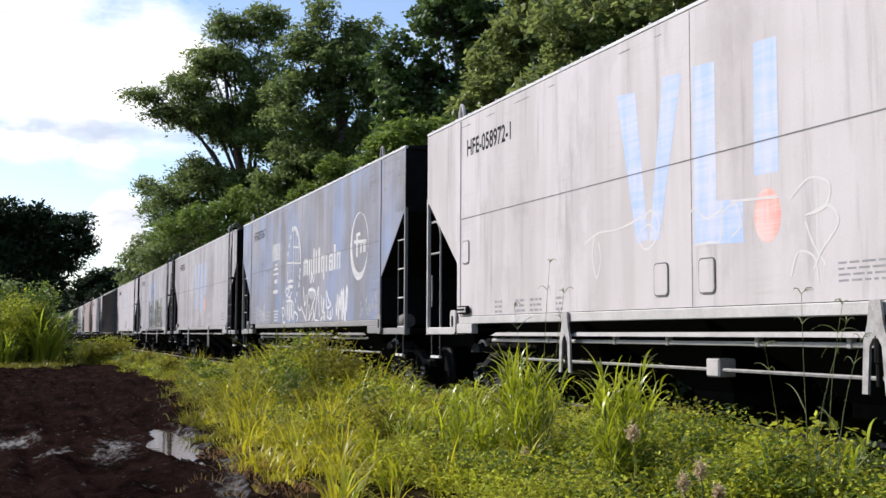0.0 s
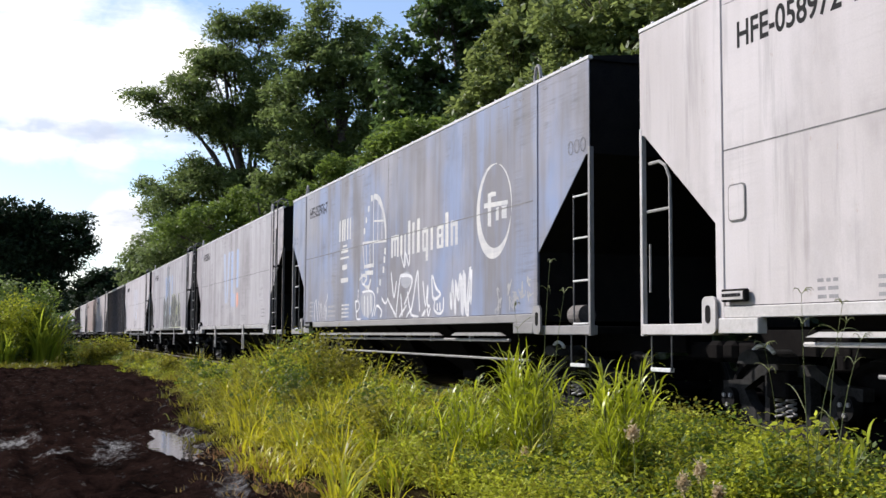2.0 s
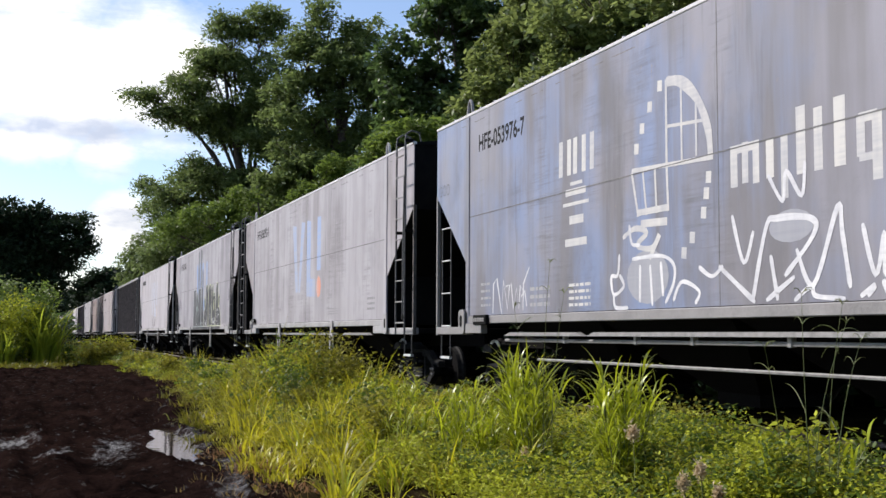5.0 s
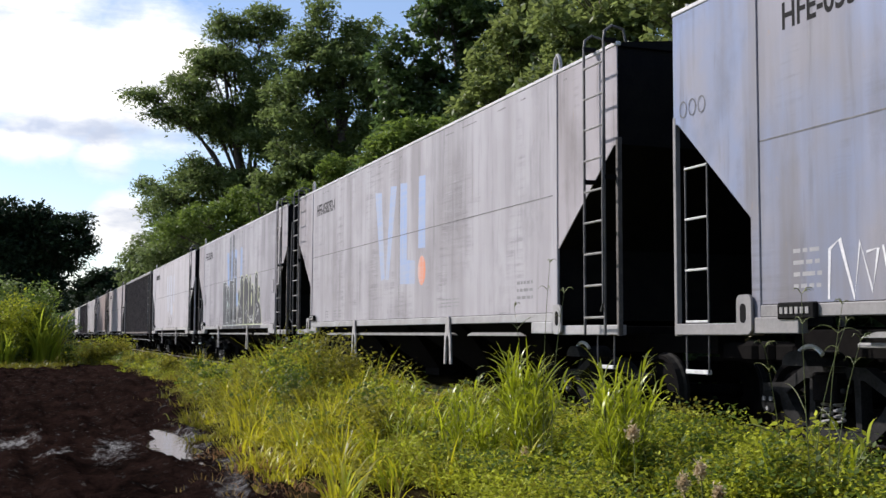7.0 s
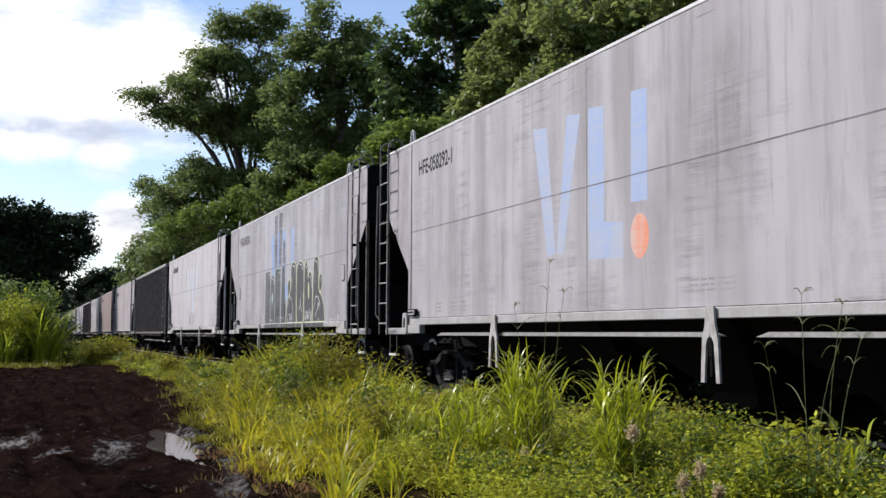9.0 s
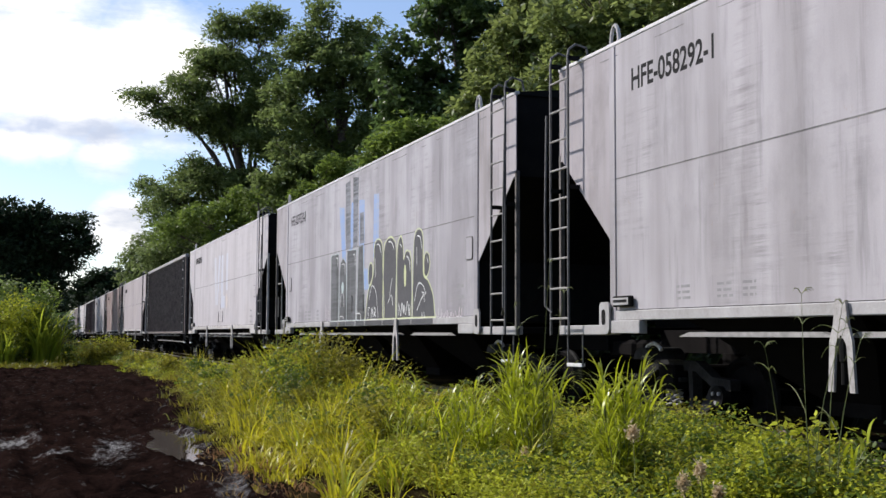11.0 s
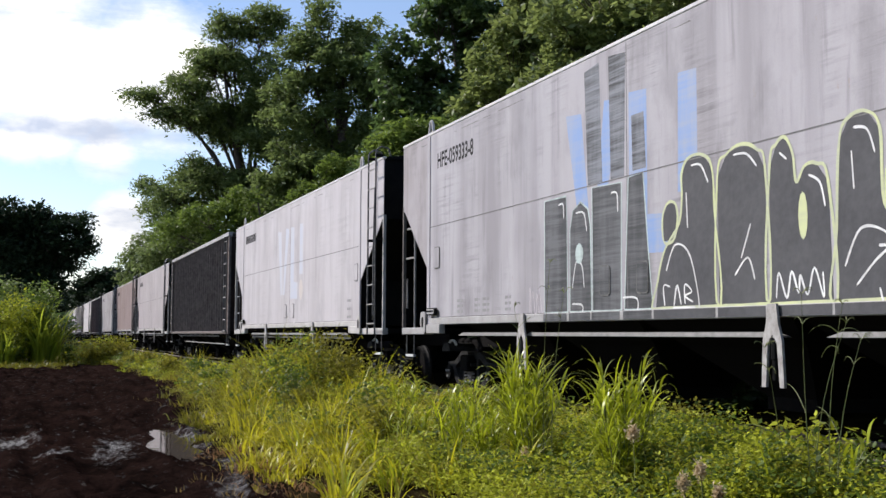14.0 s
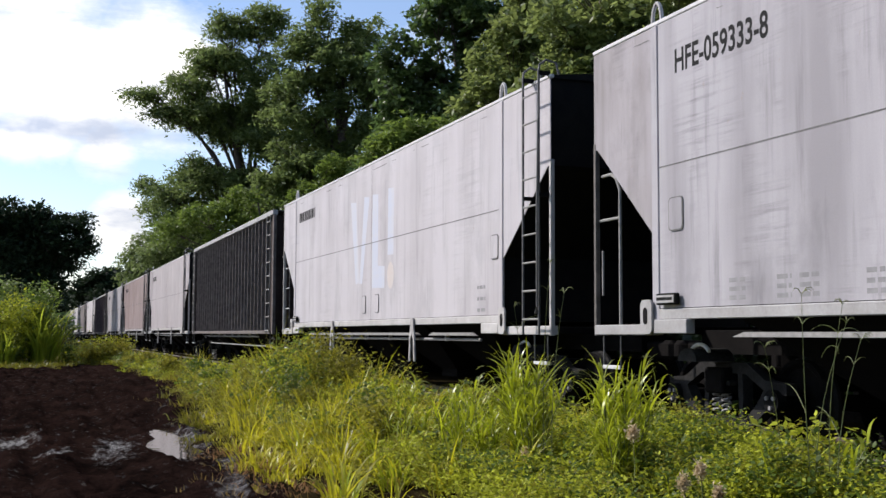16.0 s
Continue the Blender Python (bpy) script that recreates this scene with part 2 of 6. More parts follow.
def mud_edge(y):
    """Where the mud road ends and the grass verge begins."""
    return 2.05 + 1.15 * smooth(12, 28, y) - 0.2 * smooth(38, 50, y) + 0.35 * (noise.noise((0.0, y * 0.55, 3.0)))


def is_mud(x, y):
    return x < mud_edge(y) + 0.25 * noise.noise((x * 2, y * 1.2, 9.0)) and y < 50 + 3 * noise.noise((x * 0.8, 1.0, 2.0)) and x > -9


PUDDLES = [(1.80, 14.9, 0.20, 1.75, 0.1), (2.0, 10.2, 0.06, 0.5, 0.2), (1.72, 9.6, 0.05, 0.3, -0.1)]


WET = [(1.05, 14.2, 0.30, 2.0, 0.12), (-0.15, 15.6, 0.45, 0.9, 0.0), (1.95, 14.8, 0.42, 2.3, 0.1), (1.80, 10.3, 0.24, 1.7, 0.18), (0.35, 13.6, 0.2, 0.8, 0.2), (2.1, 12.3, 0.14, 1.2, 0.15)]


def wetness(x, y):
    """How wet the churned ruts are, 0 to 1."""
    return max(max(0.0, 1.15 - math.hypot((x - px - turn * (y - py)) / rx, (y - py) / ry)) for px, py, rx, ry, turn in WET) if 6 < y < 20 and x < 3 else 0.0


def ground_height(x, y):
    mud = -0.30
    verge = -0.30 + 0.18 * smooth(2.0, 3.6, x) + 0.06 * smooth(4.6, 5.4, x)
    z = verge + 0.4 * smooth(11, 16, x)
    if x < 3.6 and y < 52:
        rut = 0.11 * noise.noise((x * 2.2, y * 0.30, 0.0)) + 0.07 * noise.noise((x * 4.5, y * 1.1, 5.0)) + 0.05 * noise.noise((x * 9, y * 3.6, 7.0)) + 0.016 * noise.noise((x * 22, y * 10, 3.0))
        z += rut * (1 - smooth(mud_edge(y), mud_edge(y) + 0.8, x))
        for px, py, rx, ry, turn in PUDDLES:
            dx, dy = (x - px) - turn * (y - py) * 0.5, y - py
            d = math.hypot(dx / (rx * 1.25), dy / (ry * 1.25))
            if d < 1.6:
                z = z + (mud - 0.06 - z) * (1 - smooth(0.75, 1.35, d))
    return z + 0.03 * noise.noise((x * 0.7, y * 0.4, 4.0)) * smooth(3, 8, abs(x) + 2)


def ground():
    xs = [-900, -300, -100, -40, -20, -12, -8] + list(np.arange(-6, -1, 0.3)) + list(np.arange(-1, 3.3, 0.055)) + list(np.arange(3.3, 12, 0.3)) + [13, 15, 18, 25, 40, 80, 200, 600, 1200]
    ys = [-900, -200, -50, -15, -5, 0, 3, 6] + list(np.arange(8, 20, 0.085)) + list(np.arange(20, 54, 0.3)) + [55, 57, 60, 65, 72, 80, 95, 120, 160, 220, 320, 500, 900, 1800]
    verts = [(x, y, ground_height(x, y)) for y in ys for x in xs]
    w = len(xs)
    faces = [(j * w + i, j * w + i + 1, (j + 1) * w + i + 1, (j + 1) * w + i) for j in range(len(ys) - 1) for i in range(w - 1)]
    ob = mesh_ob("ground", verts, faces, MUD, smooth=True)
    ob.data.materials.append(SOIL)
    ob.data.attributes.new("wet", "FLOAT", "POINT").data.foreach_set("value", [wetness(x, y) for x, y, z in verts])
    for f in ob.data.polygons:
        c = f.center
        f.material_index = 0 if is_mud(c.x, c.y) else 1
    tagged(ob, "dark red wet mud road beside soil of the grassy verge", "ground", kind="structure")
    for px, py, rx, ry, turn in PUDDLES:
        ring = []
        for k in range(40):
            a = 2 * math.pi * k / 40
            s = 1 + 0.6 * noise.noise((math.cos(a) * 2.2 + px, math.sin(a) * 2.2, 2.0)) + 0.35 * noise.noise((math.cos(a) * 6 + px, math.sin(a) * 6, 5.0))
            dy = math.sin(a) * ry * 1.3 * s
            ring.append((px + math.cos(a) * rx * 1.3 * s + turn * dy * 0.5, py + dy, -0.335))
        p = mesh_ob("puddle", ring, [tuple(range(40))], WATER)
        tagged(p, "still muddy rain puddle in the wheel ruts of the road", "puddle", kind="structure")


ground()

TRACK = 7.5          # middle of the track


def track():
    prof = [(-2.2, -0.28), (-1.5, -0.14), (1.5, -0.14), (2.2, -0.28)]
    bed = mesh_ob("ballast_bed", [(TRACK + x, y, z) for y in (-30, 330) for x, z in prof], [(0, 1, 5, 4), (1, 2, 6, 5), (2, 3, 7, 6)], BALLAST)
    tagged(bed, "grimy grey-brown ballast bed under the track", "ballast", kind="structure")
    sl = mesh_ob("sleeper", *cube_data(TRACK - 1.0, TRACK + 1.0, -0.11, 0.11, -0.24, -0.12), SLEEPER)
    tagged(sl, "old dark timber sleeper in the ballast", "sleeper", "sleepers of the track")
    sl.location.y = 2
    for k in range(1, 160):
        copy_thing(sl, pose(0, 2 + 0.6 * k, 0))
    for x in (-0.535, 0.535):
        r = box(TRACK + x - 0.035, TRACK + x + 0.035, -30, 330, -0.04, 0.0)
        add_box(r, TRACK + x - 0.008, TRACK + x + 0.008, -30, 330, -0.11, -0.04)
        add_box(r, TRACK + x - 0.06, TRACK + x + 0.06, -30, 330, -0.125, -0.11)
        tagged(part("rail", r, STEEL), "worn brown steel rail on timber sleepers", "rail", "rails of the track", kind="structure")


def cube_data(x0, x1, y0, y1, z0, z1):
    v = [(x, y, z) for x in (x0, x1) for y in (y0, y1) for z in (z0, z1)]
    return v, [(0, 1, 3, 2), (4, 6, 7, 5), (0, 4, 5, 1), (2, 3, 7, 6), (0, 2, 6, 4), (1, 5, 7, 3)]


track()

# ---- the train ----
HL = 7.71            # half the length of a wagon body
PITCH_M = 16.55      # from wagon to wagon
FRONT = -1.5         # the side that faces the road, in a wagon's own space
WHEEL_R = 0.42
WHEELS = []          # the wheelsets that turn: (part, y, z)


def travel(t):
    """How far the train has rolled towards the camera after t seconds."""
    return 3.34 * t + 0.014588 * t * t - 0.00044335 * t ** 3


def next_lift(wagon, base):
    """Coats of paint lie a hair's breadth over one another."""
    k = wagon.get("coats", 0)
    wagon["coats"] = k + 1
    return base + 0.00001 * k


def decal(name, outline, mat, wagon, lift=0.0028, label=""):
    lift = next_lift(wagon, lift)
    return part(name, slab(outline, FRONT - lift, FRONT - lift + 0.0005), mat, wagon, label)


def ribbon(points, width):
    """The outline of a painted stroke along a line of (y, z) points, as a flat band of quads."""
    bm = bmesh.new()
    prev = None
    n = len(points)
    for i, (y, z) in enumerate(points):
        a, b = points[max(i - 1, 0)], points[min(i + 1, n - 1)]
        d = Vector((b[0] - a[0], b[1] - a[1]))
        d = d.normalized() if d.length else Vector((1, 0))
        w = width * (0.5 if i in (0, n - 1) else 0.85 + 0.3 * noise.noise((y * 5, z * 5, width * 40))) * 0.5
        x = -0.000004 * i
        pair = [bm.verts.new((x, y - d.y * w, z + d.x * w)), bm.verts.new((x, y + d.y * w, z - d.x * w))]
        if prev:
            bm.faces.new((prev[0], prev[1], pair[1], pair[0]))
        prev = pair
    return bm


def curve_points(pts, steps=6, closed=False):
    """A smooth line through points."""
    out = []
    n = len(pts)
    g = (lambda i: pts[i % n]) if closed else (lambda i: pts[min(max(i, 0), n - 1)])
    for i in range(n if closed else n - 1):
        p0, p1, p2, p3 = g(i - 1), g(i), g(i + 1), g(i + 2)
        for k in range(steps):
            t = k / steps
            out.append(tuple(0.5 * (2 * b + (c - a) * t + (2 * a - 5 * b + 4 * c - d) * t * t + (3 * b - a - 3 * c + d) * t ** 3) for a, b, c, d in zip(p0, p1, p2, p3)))
    if not closed:
        out.append(tuple(pts[-1]))
    return out


def stroke(name, pts, width, mat, wagon, smooth_line=True, closed=False, lift=0.0038, low=1.33):
    line = curve_points(pts, 6, closed) if smooth_line else list(pts)
    if closed:
        line.append(line[0])
    line = [(y, max(z, low)) for y, z in line]
    ob = part(name, ribbon(line, width), mat, wagon)
    ob.location.x = FRONT - next_lift(wagon, lift)
    return ob


def lettering(text, y, z, height, width, mat, wagon):
    """Stencilled writing on the side, which starts at y and runs towards the near end."""
    cu = bpy.data.curves.new("wagon_number", "FONT")
    cu.body, cu.size, cu.extrude, cu.offset = text, 1.0, 0.0, 0.022
    tmp = bpy.data.objects.new("tmp", cu)
    scene.collection.objects.link(tmp)
    me = bpy.data.meshes.new_from_object(tmp.evaluated_get(bpy.context.evaluated_depsgraph_get()))
    bpy.data.objects.remove(tmp)
    xs = [v.co.x for v in me.vertices]
    ys = [v.co.y for v in me.vertices]
    kx, ky = width / (max(xs) - min(xs)), height / (max(ys) - min(ys))
    for v in me.vertices:
        v.co = Vector((FRONT - 0.0030, y - (v.co.x - min(xs)) * kx, z + (v.co.y - min(ys)) * ky))
    me.materials.clear()
    me.materials.append(mat)
    ob = new("wagon_number", me)
    ob.parent = wagon
    return ob


def bars(y0, y1, z, rows, height, mat, wagon, gap=1.8, name="small_print"):
    """Small print that cannot be read, as plain bars."""
    bm = bmesh.new()
    for r in range(rows):
        y = y0
        while y > y1:
            w = random.uniform(0.05, 0.16)
            add_box(bm, FRONT - 0.0030, FRONT - 0.0025, max(y - w, y1), y, z - r * height * gap - height, z - r * height * gap)
            y -= w + 0.03
    return tagged(part(name, bm, mat, wagon), kind="stuff")


def ladder(wagon, y0, y1, z0, z1, step, x, bar, rung, mat, rung_mat, first=0.05):
    rail = part("ladder", tube([(x, y0, z0), (x, y0, z1)], bar, 6), mat, wagon)
    part("ladder_rail", tube([(x, y1, z0), (x, y1, z1)], bar, 6), mat, rail)
    z = z0 + first
    while z < z1 - 0.02:
        part("rung", tube([(x - 0.004, y0, z), (x - 0.004, y1, z)], rung, 6), rung_mat, rail)
        z += step
    return rail


def side_ladder(wagon, e, shift=0.0):
    """The full-height ladder outside the end panel; e is +1 at the far end, -1 at the near one."""
    y0, y1 = e * (7.66 + shift), e * (7.19 + shift)
    x = FRONT - 0.14
    rail = ladder(wagon, y0, y1, 1.06, 4.33, 0.352, x, 0.016, 0.013, DARK_BAR, GREY, 0.19)
    for y in (y0, y1):
        for z in (4.30, 2.78):
            part("bracket", box(x, FRONT + 0.01, y - 0.02, y + 0.02, z - 0.025, z + 0.025, 0.0), BLACK, rail)
    for y in (y0, y1):
        part("grab_iron", tube([(x, y, 4.30), (x + 0.01, y, 4.40), (x + 0.10, y, 4.47), (x + 0.24, y, 4.44), (x + 0.28, y, 4.28)], 0.015, 6), DARK_BAR, rail)
    part("hand_rail", tube([(x - 0.03, y0 + e * 0.05, 3.7), (x - 0.05, y0 + e * 0.05, 2.6), (x - 0.05, y0 + e * 0.05, 1.40), (x - 0.02, y0 - e * 0.06, 1.32)], 0.014, 6), DARK_BAR, rail)


def corner_ladder(wagon, e, round_top, shift=0.0):
    """The short ladder in the open corner under the sloping end."""
    x = FRONT + 0.05
    y0, y1 = e * (7.60 + shift), e * (7.20 + shift)
    top = 2.72
    if round_top:
        rail = part("ladder", tube([(x, y0, top + 0.12), (x, y0 - e * 0.2, top + 0.12), (x, y1 + e * 0.08, top + 0.06), (x, y1, top - 0.08), (x, y1, 1.1)], 0.019, 6), GREY, wagon)
        part("rung", tube([(x, y0 + e * 0.08, 2.34), (x, y1, 2.34)], 0.017, 6), GREY, rail)
        part("hand_rail", tube([(x, y0, 2.0), (x, y0, 1.5)], 0.013, 6), GREY, rail)
    else:
        # Pale rungs on dark rails: their sunlit tops are put into the colour.
        ladder(wagon, y0 - e * 0.02, y1, 1.14, top, 0.50, x, 0.010, 0.012, DARK_BAR, PALE_BAR)


def step_iron(wagon, e, shift=0.0):
    """The stirrup step under the end sill."""
    x = FRONT + 0.03
    y0, y1 = e * (7.55 + shift), e * (7.17 + shift)
    rail = part("step_iron", tube([(x, y0, 1.06), (x, y0, 0.71), (x, y1, 0.71), (x, y1, 1.06)], 0.010, 6), DARK_BAR, wagon)
    part("step", box(x - 0.02, x + 0.03, min(y0, y1), max(y0, y1), 0.69, 0.73, 0.004), PALE_BAR, rail)


def wheelset(bogie, y, turning):
    bm = bmesh.new()
    for s in (-1, 1):
        x = s * 0.535
        prof = [(-0.07, 0.12), (-0.06, 0.36), (-0.07, 0.44), (-0.03, 0.445), (0.0, 0.425), (0.065, 0.415), (0.065, 0.37), (0.02, 0.33), (0.03, 0.12)]
        rings = []
        for dx, r in prof:
            rings.append([bm.verts.new((x + s * dx, r * math.cos(2 * math.pi * k / 28), r * math.sin(2 * math.pi * k / 28))) for k in range(28)])
        for a, b in zip(rings, rings[1:]):
            for k in range(28):
                bm.faces.new((a[k], a[(k + 1) % 28], b[(k + 1) % 28], b[k]))
    add_tube(bm, [(-0.82, 0, 0), (0.82, 0, 0)], 0.075, 12)
    bmesh.ops.recalc_face_normals(bm, faces=bm.faces)
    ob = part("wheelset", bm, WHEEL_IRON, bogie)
    ob.data.materials.append(TREAD)
    for f in ob.data.polygons:
        c = f.center
        if math.hypot(c.y, c.z) > 0.405:
            f.material_index = 1
    ob.location = (0, y, WHEEL_R)
    if turning:
        WHEELS.append((ob, y, WHEEL_R))
    return ob


def casting(y, lo, hi):
    """One side frame: top arch, spring seat, columns and sloping legs, joined, with the windows left open."""
    bm = bmesh.new()
    for o in ([(-1.02, 0.50), (-1.02, 0.61), (-0.70, 0.63), (-0.40, 0.79), (0.40, 0.79), (0.70, 0.63), (1.02, 0.61), (1.02, 0.50), (0.70, 0.52), (0.38, 0.68), (-0.38, 0.68), (-0.70, 0.52)],
              [(-0.43, 0.15), (-0.43, 0.25), (0.43, 0.25), (0.43, 0.15)],
              [(-0.34, 0.24), (-0.27, 0.24), (-0.25, 0.69), (-0.33, 0.69)], [(0.34, 0.24), (0.27, 0.24), (0.25, 0.69), (0.33, 0.69)],
              [(-0.44, 0.15), (-0.72, 0.36), (-0.80, 0.52), (-0.66, 0.53), (-0.58, 0.42), (-0.38, 0.25)], [(0.44, 0.15), (0.72, 0.36), (0.80, 0.52), (0.66, 0.53), (0.58, 0.42), (0.38, 0.25)]):
        a = [bm.verts.new((lo, y + p, z)) for p, z in o]
        b = [bm.verts.new((hi, y + p, z)) for p, z in o]
        n = len(a)
        bm.faces.new(a)
        bm.faces.new(b[::-1])
        for k in range(n):
            bm.faces.new((a[k], b[k], b[(k + 1) % n], a[(k + 1) % n]))
    bmesh.ops.recalc_face_normals(bm, faces=bm.faces)
    return bm


def bogie(wagon, y, turning, near):
    """A three-piece bogie: bolster, two cast side frames, spring nests, two wheelsets."""
    bm = box(-0.98, 0.98, y - 0.16, y + 0.16, 0.48, 0.74, 0.02)
    add_tube(bm, [(0, y, 0.72), (0, y, 0.86)], 0.22, 16)
    b = part("bogie", bm, IRON, wagon, "cast iron bogie bolster, near black with dirt and painted shade")
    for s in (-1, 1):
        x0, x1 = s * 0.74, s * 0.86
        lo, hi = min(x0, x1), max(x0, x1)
        fr = part("side_frame", casting(y, lo, hi), FRAME_CAST, b, "grimy cast steel bogie side frame, darkened for shade, with open windows")
        xm = lo - 0.02 if s < 0 else hi + 0.02
        if s < 0 and near:
            part("bolster_end", slab([(y + 0.17 * math.cos(math.pi * k / 12), 0.80 + 0.13 * math.sin(math.pi * k / 12)) for k in range(13)], lo - 0.42, lo + 0.02), FRAME_CAST, fr)
            # Added arc: the bright highlight over the bolster is put in pale steel.
            part("highlight_arc", tube([(lo - 0.36, y - 0.14 + 0.24 * math.cos(a), 0.72 + 0.25 * math.sin(a)) for a in (math.pi * (0.12 + 0.62 * k / 10) for k in range(11))], 0.020, 6), PALE_BAR, fr, "pale arc added for the bright highlight above the bogie")
        for q in (-0.09, 0.07) if near else ():
            pts = [(xm + s * 0.045 * math.sin(k * 0.9), y + q + 0.045 * math.cos(k * 0.9), 0.30 + k * 0.0075) for k in range(36)]
            part("spring", tube(pts, 0.013, 4), GREY, fr)
        part("spring_cap", box(min(xm - 0.05, xm + 0.05), max(xm - 0.05, xm + 0.05), y - 0.20, y + 0.20, 0.56, 0.61, 0.01), FRAME_CAST, fr)
        for a in (-0.86, 0.86):
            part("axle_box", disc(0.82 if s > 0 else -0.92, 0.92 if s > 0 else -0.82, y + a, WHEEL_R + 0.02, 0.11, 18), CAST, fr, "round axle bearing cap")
            for q in range(3) if near else ():
                g = 2.1 * q + 0.5
                part("cap_bolt", disc(0.918 if s > 0 else -0.94, 0.94 if s > 0 else -0.918, y + a + 0.06 * math.cos(g), WHEEL_R + 0.02 + 0.06 * math.sin(g), 0.022, 6), GREY, fr)
    for a in (-0.86, 0.86):
        wheelset(b, y + a, turning)


def leg(wagon, y, mat):
    """The forked bracket that hangs from the side sill."""
    o = [(-0.06, 1.33), (0.06, 1.33), (0.085, 1.15), (0.13, 1.02), (0.155, 0.62), (0.095, 0.62), (0.065, 0.98), (0.03, 1.04), (-0.03, 1.04), (-0.065, 0.98), (-0.095, 0.62), (-0.155, 0.62), (-0.13, 1.02), (-0.085, 1.15)]
    fork = part("sill_bracket", slab([(y + a, z) for a, z in o], FRONT - 0.06, FRONT - 0.035), mat, wagon)
    part("strut", tube([(FRONT - 0.03, y, 1.06), (FRONT - 0.03, y, 0.86), (FRONT - 0.03, y, 0.85), (FRONT - 0.03, y, 0.68)], [0.034, 0.034, 0.024, 0.024], 8), CAST, fork)
    return fork


def rounded(y0, y1, z0, z1, r=0.05):
    o = []
    for cy, cz, a0 in ((y1 - r, z1 - r, 0), (y0 + r, z1 - r, 90), (y0 + r, z0 + r, 180), (y1 - r, z0 + r, 270)):
        for k in range(4):
            a = radians(a0 + k * 30)
            o.append((cy + r * math.cos(a), cz + r * math.sin(a)))
    return o


def hatch(wagon, y, z, mat, w=0.25, h=0.34):
    """A small shut cover on the side sheet."""
    f = part("cover_frame", slab(rounded(y - w / 2, y + w / 2, z - h / 2, z + h / 2), FRONT - 0.0135, FRONT - 0.004), GREY_LINE, wagon)
    part("cover", slab(rounded(y - w / 2 + 0.014, y + w / 2 - 0.014, z - h / 2 + 0.014, z + h / 2 - 0.014, 0.04), FRONT - 0.017, FRONT - 0.005), mat, f)


DARK_BAR = plain("dark_grey_ladder_steel", (0.035, 0.034, 0.036), (0.10, 0.10, 0.10), 12.0, 0.55)
# Wheel and casting tones hold the dark shade under the wagons, besides grime.
WHEEL_IRON = plain("shade_dark_wheel_iron", (0.004, 0.004, 0.004), (0.010, 0.009, 0.009), 9.0, 0.9, specular=0.04)
CAST = plain("grimy_and_shade_dark_casting", (0.004, 0.004, 0.004), (0.012, 0.0118, 0.0115), 10.0, 0.85, specular=0.08)
FRAME_CAST = plain("dusty_shade_dark_cast_steel", (0.007, 0.0068, 0.0065), (0.034, 0.033, 0.032), 5.0, 0.85, specular=0.1)
# Pale steel for worn steps and for brightness painted as sunlight.
PALE_BAR = plain("bright_worn_and_sunlit_steel", (0.45, 0.45, 0.45), (0.65, 0.65, 0.64), 20.0, 0.4)
GREY_LINE = plain("grimy_seam_line", (0.06, 0.058, 0.057), (0.20, 0.195, 0.19), 3.0, 0.8)
ROOF_EDGE = plain("pale_sunlit_roof_edge_paint", (0.46, 0.45, 0.445), (0.62, 0.61, 0.60), 2.0, 0.45)
LEG_PAINT = plain("dirty_pale_bracket_paint", (0.20, 0.185, 0.175), (0.40, 0.385, 0.375), 9.0, 0.7)
POST_DARK = plain("dark_brown_post_paint", (0.045, 0.038, 0.034), (0.15, 0.135, 0.125), 5.0, 0.8)
RUST = plain("dark_scuff_mark", (0.05, 0.046, 0.045), (0.24, 0.23, 0.225), 14.0, 0.8)


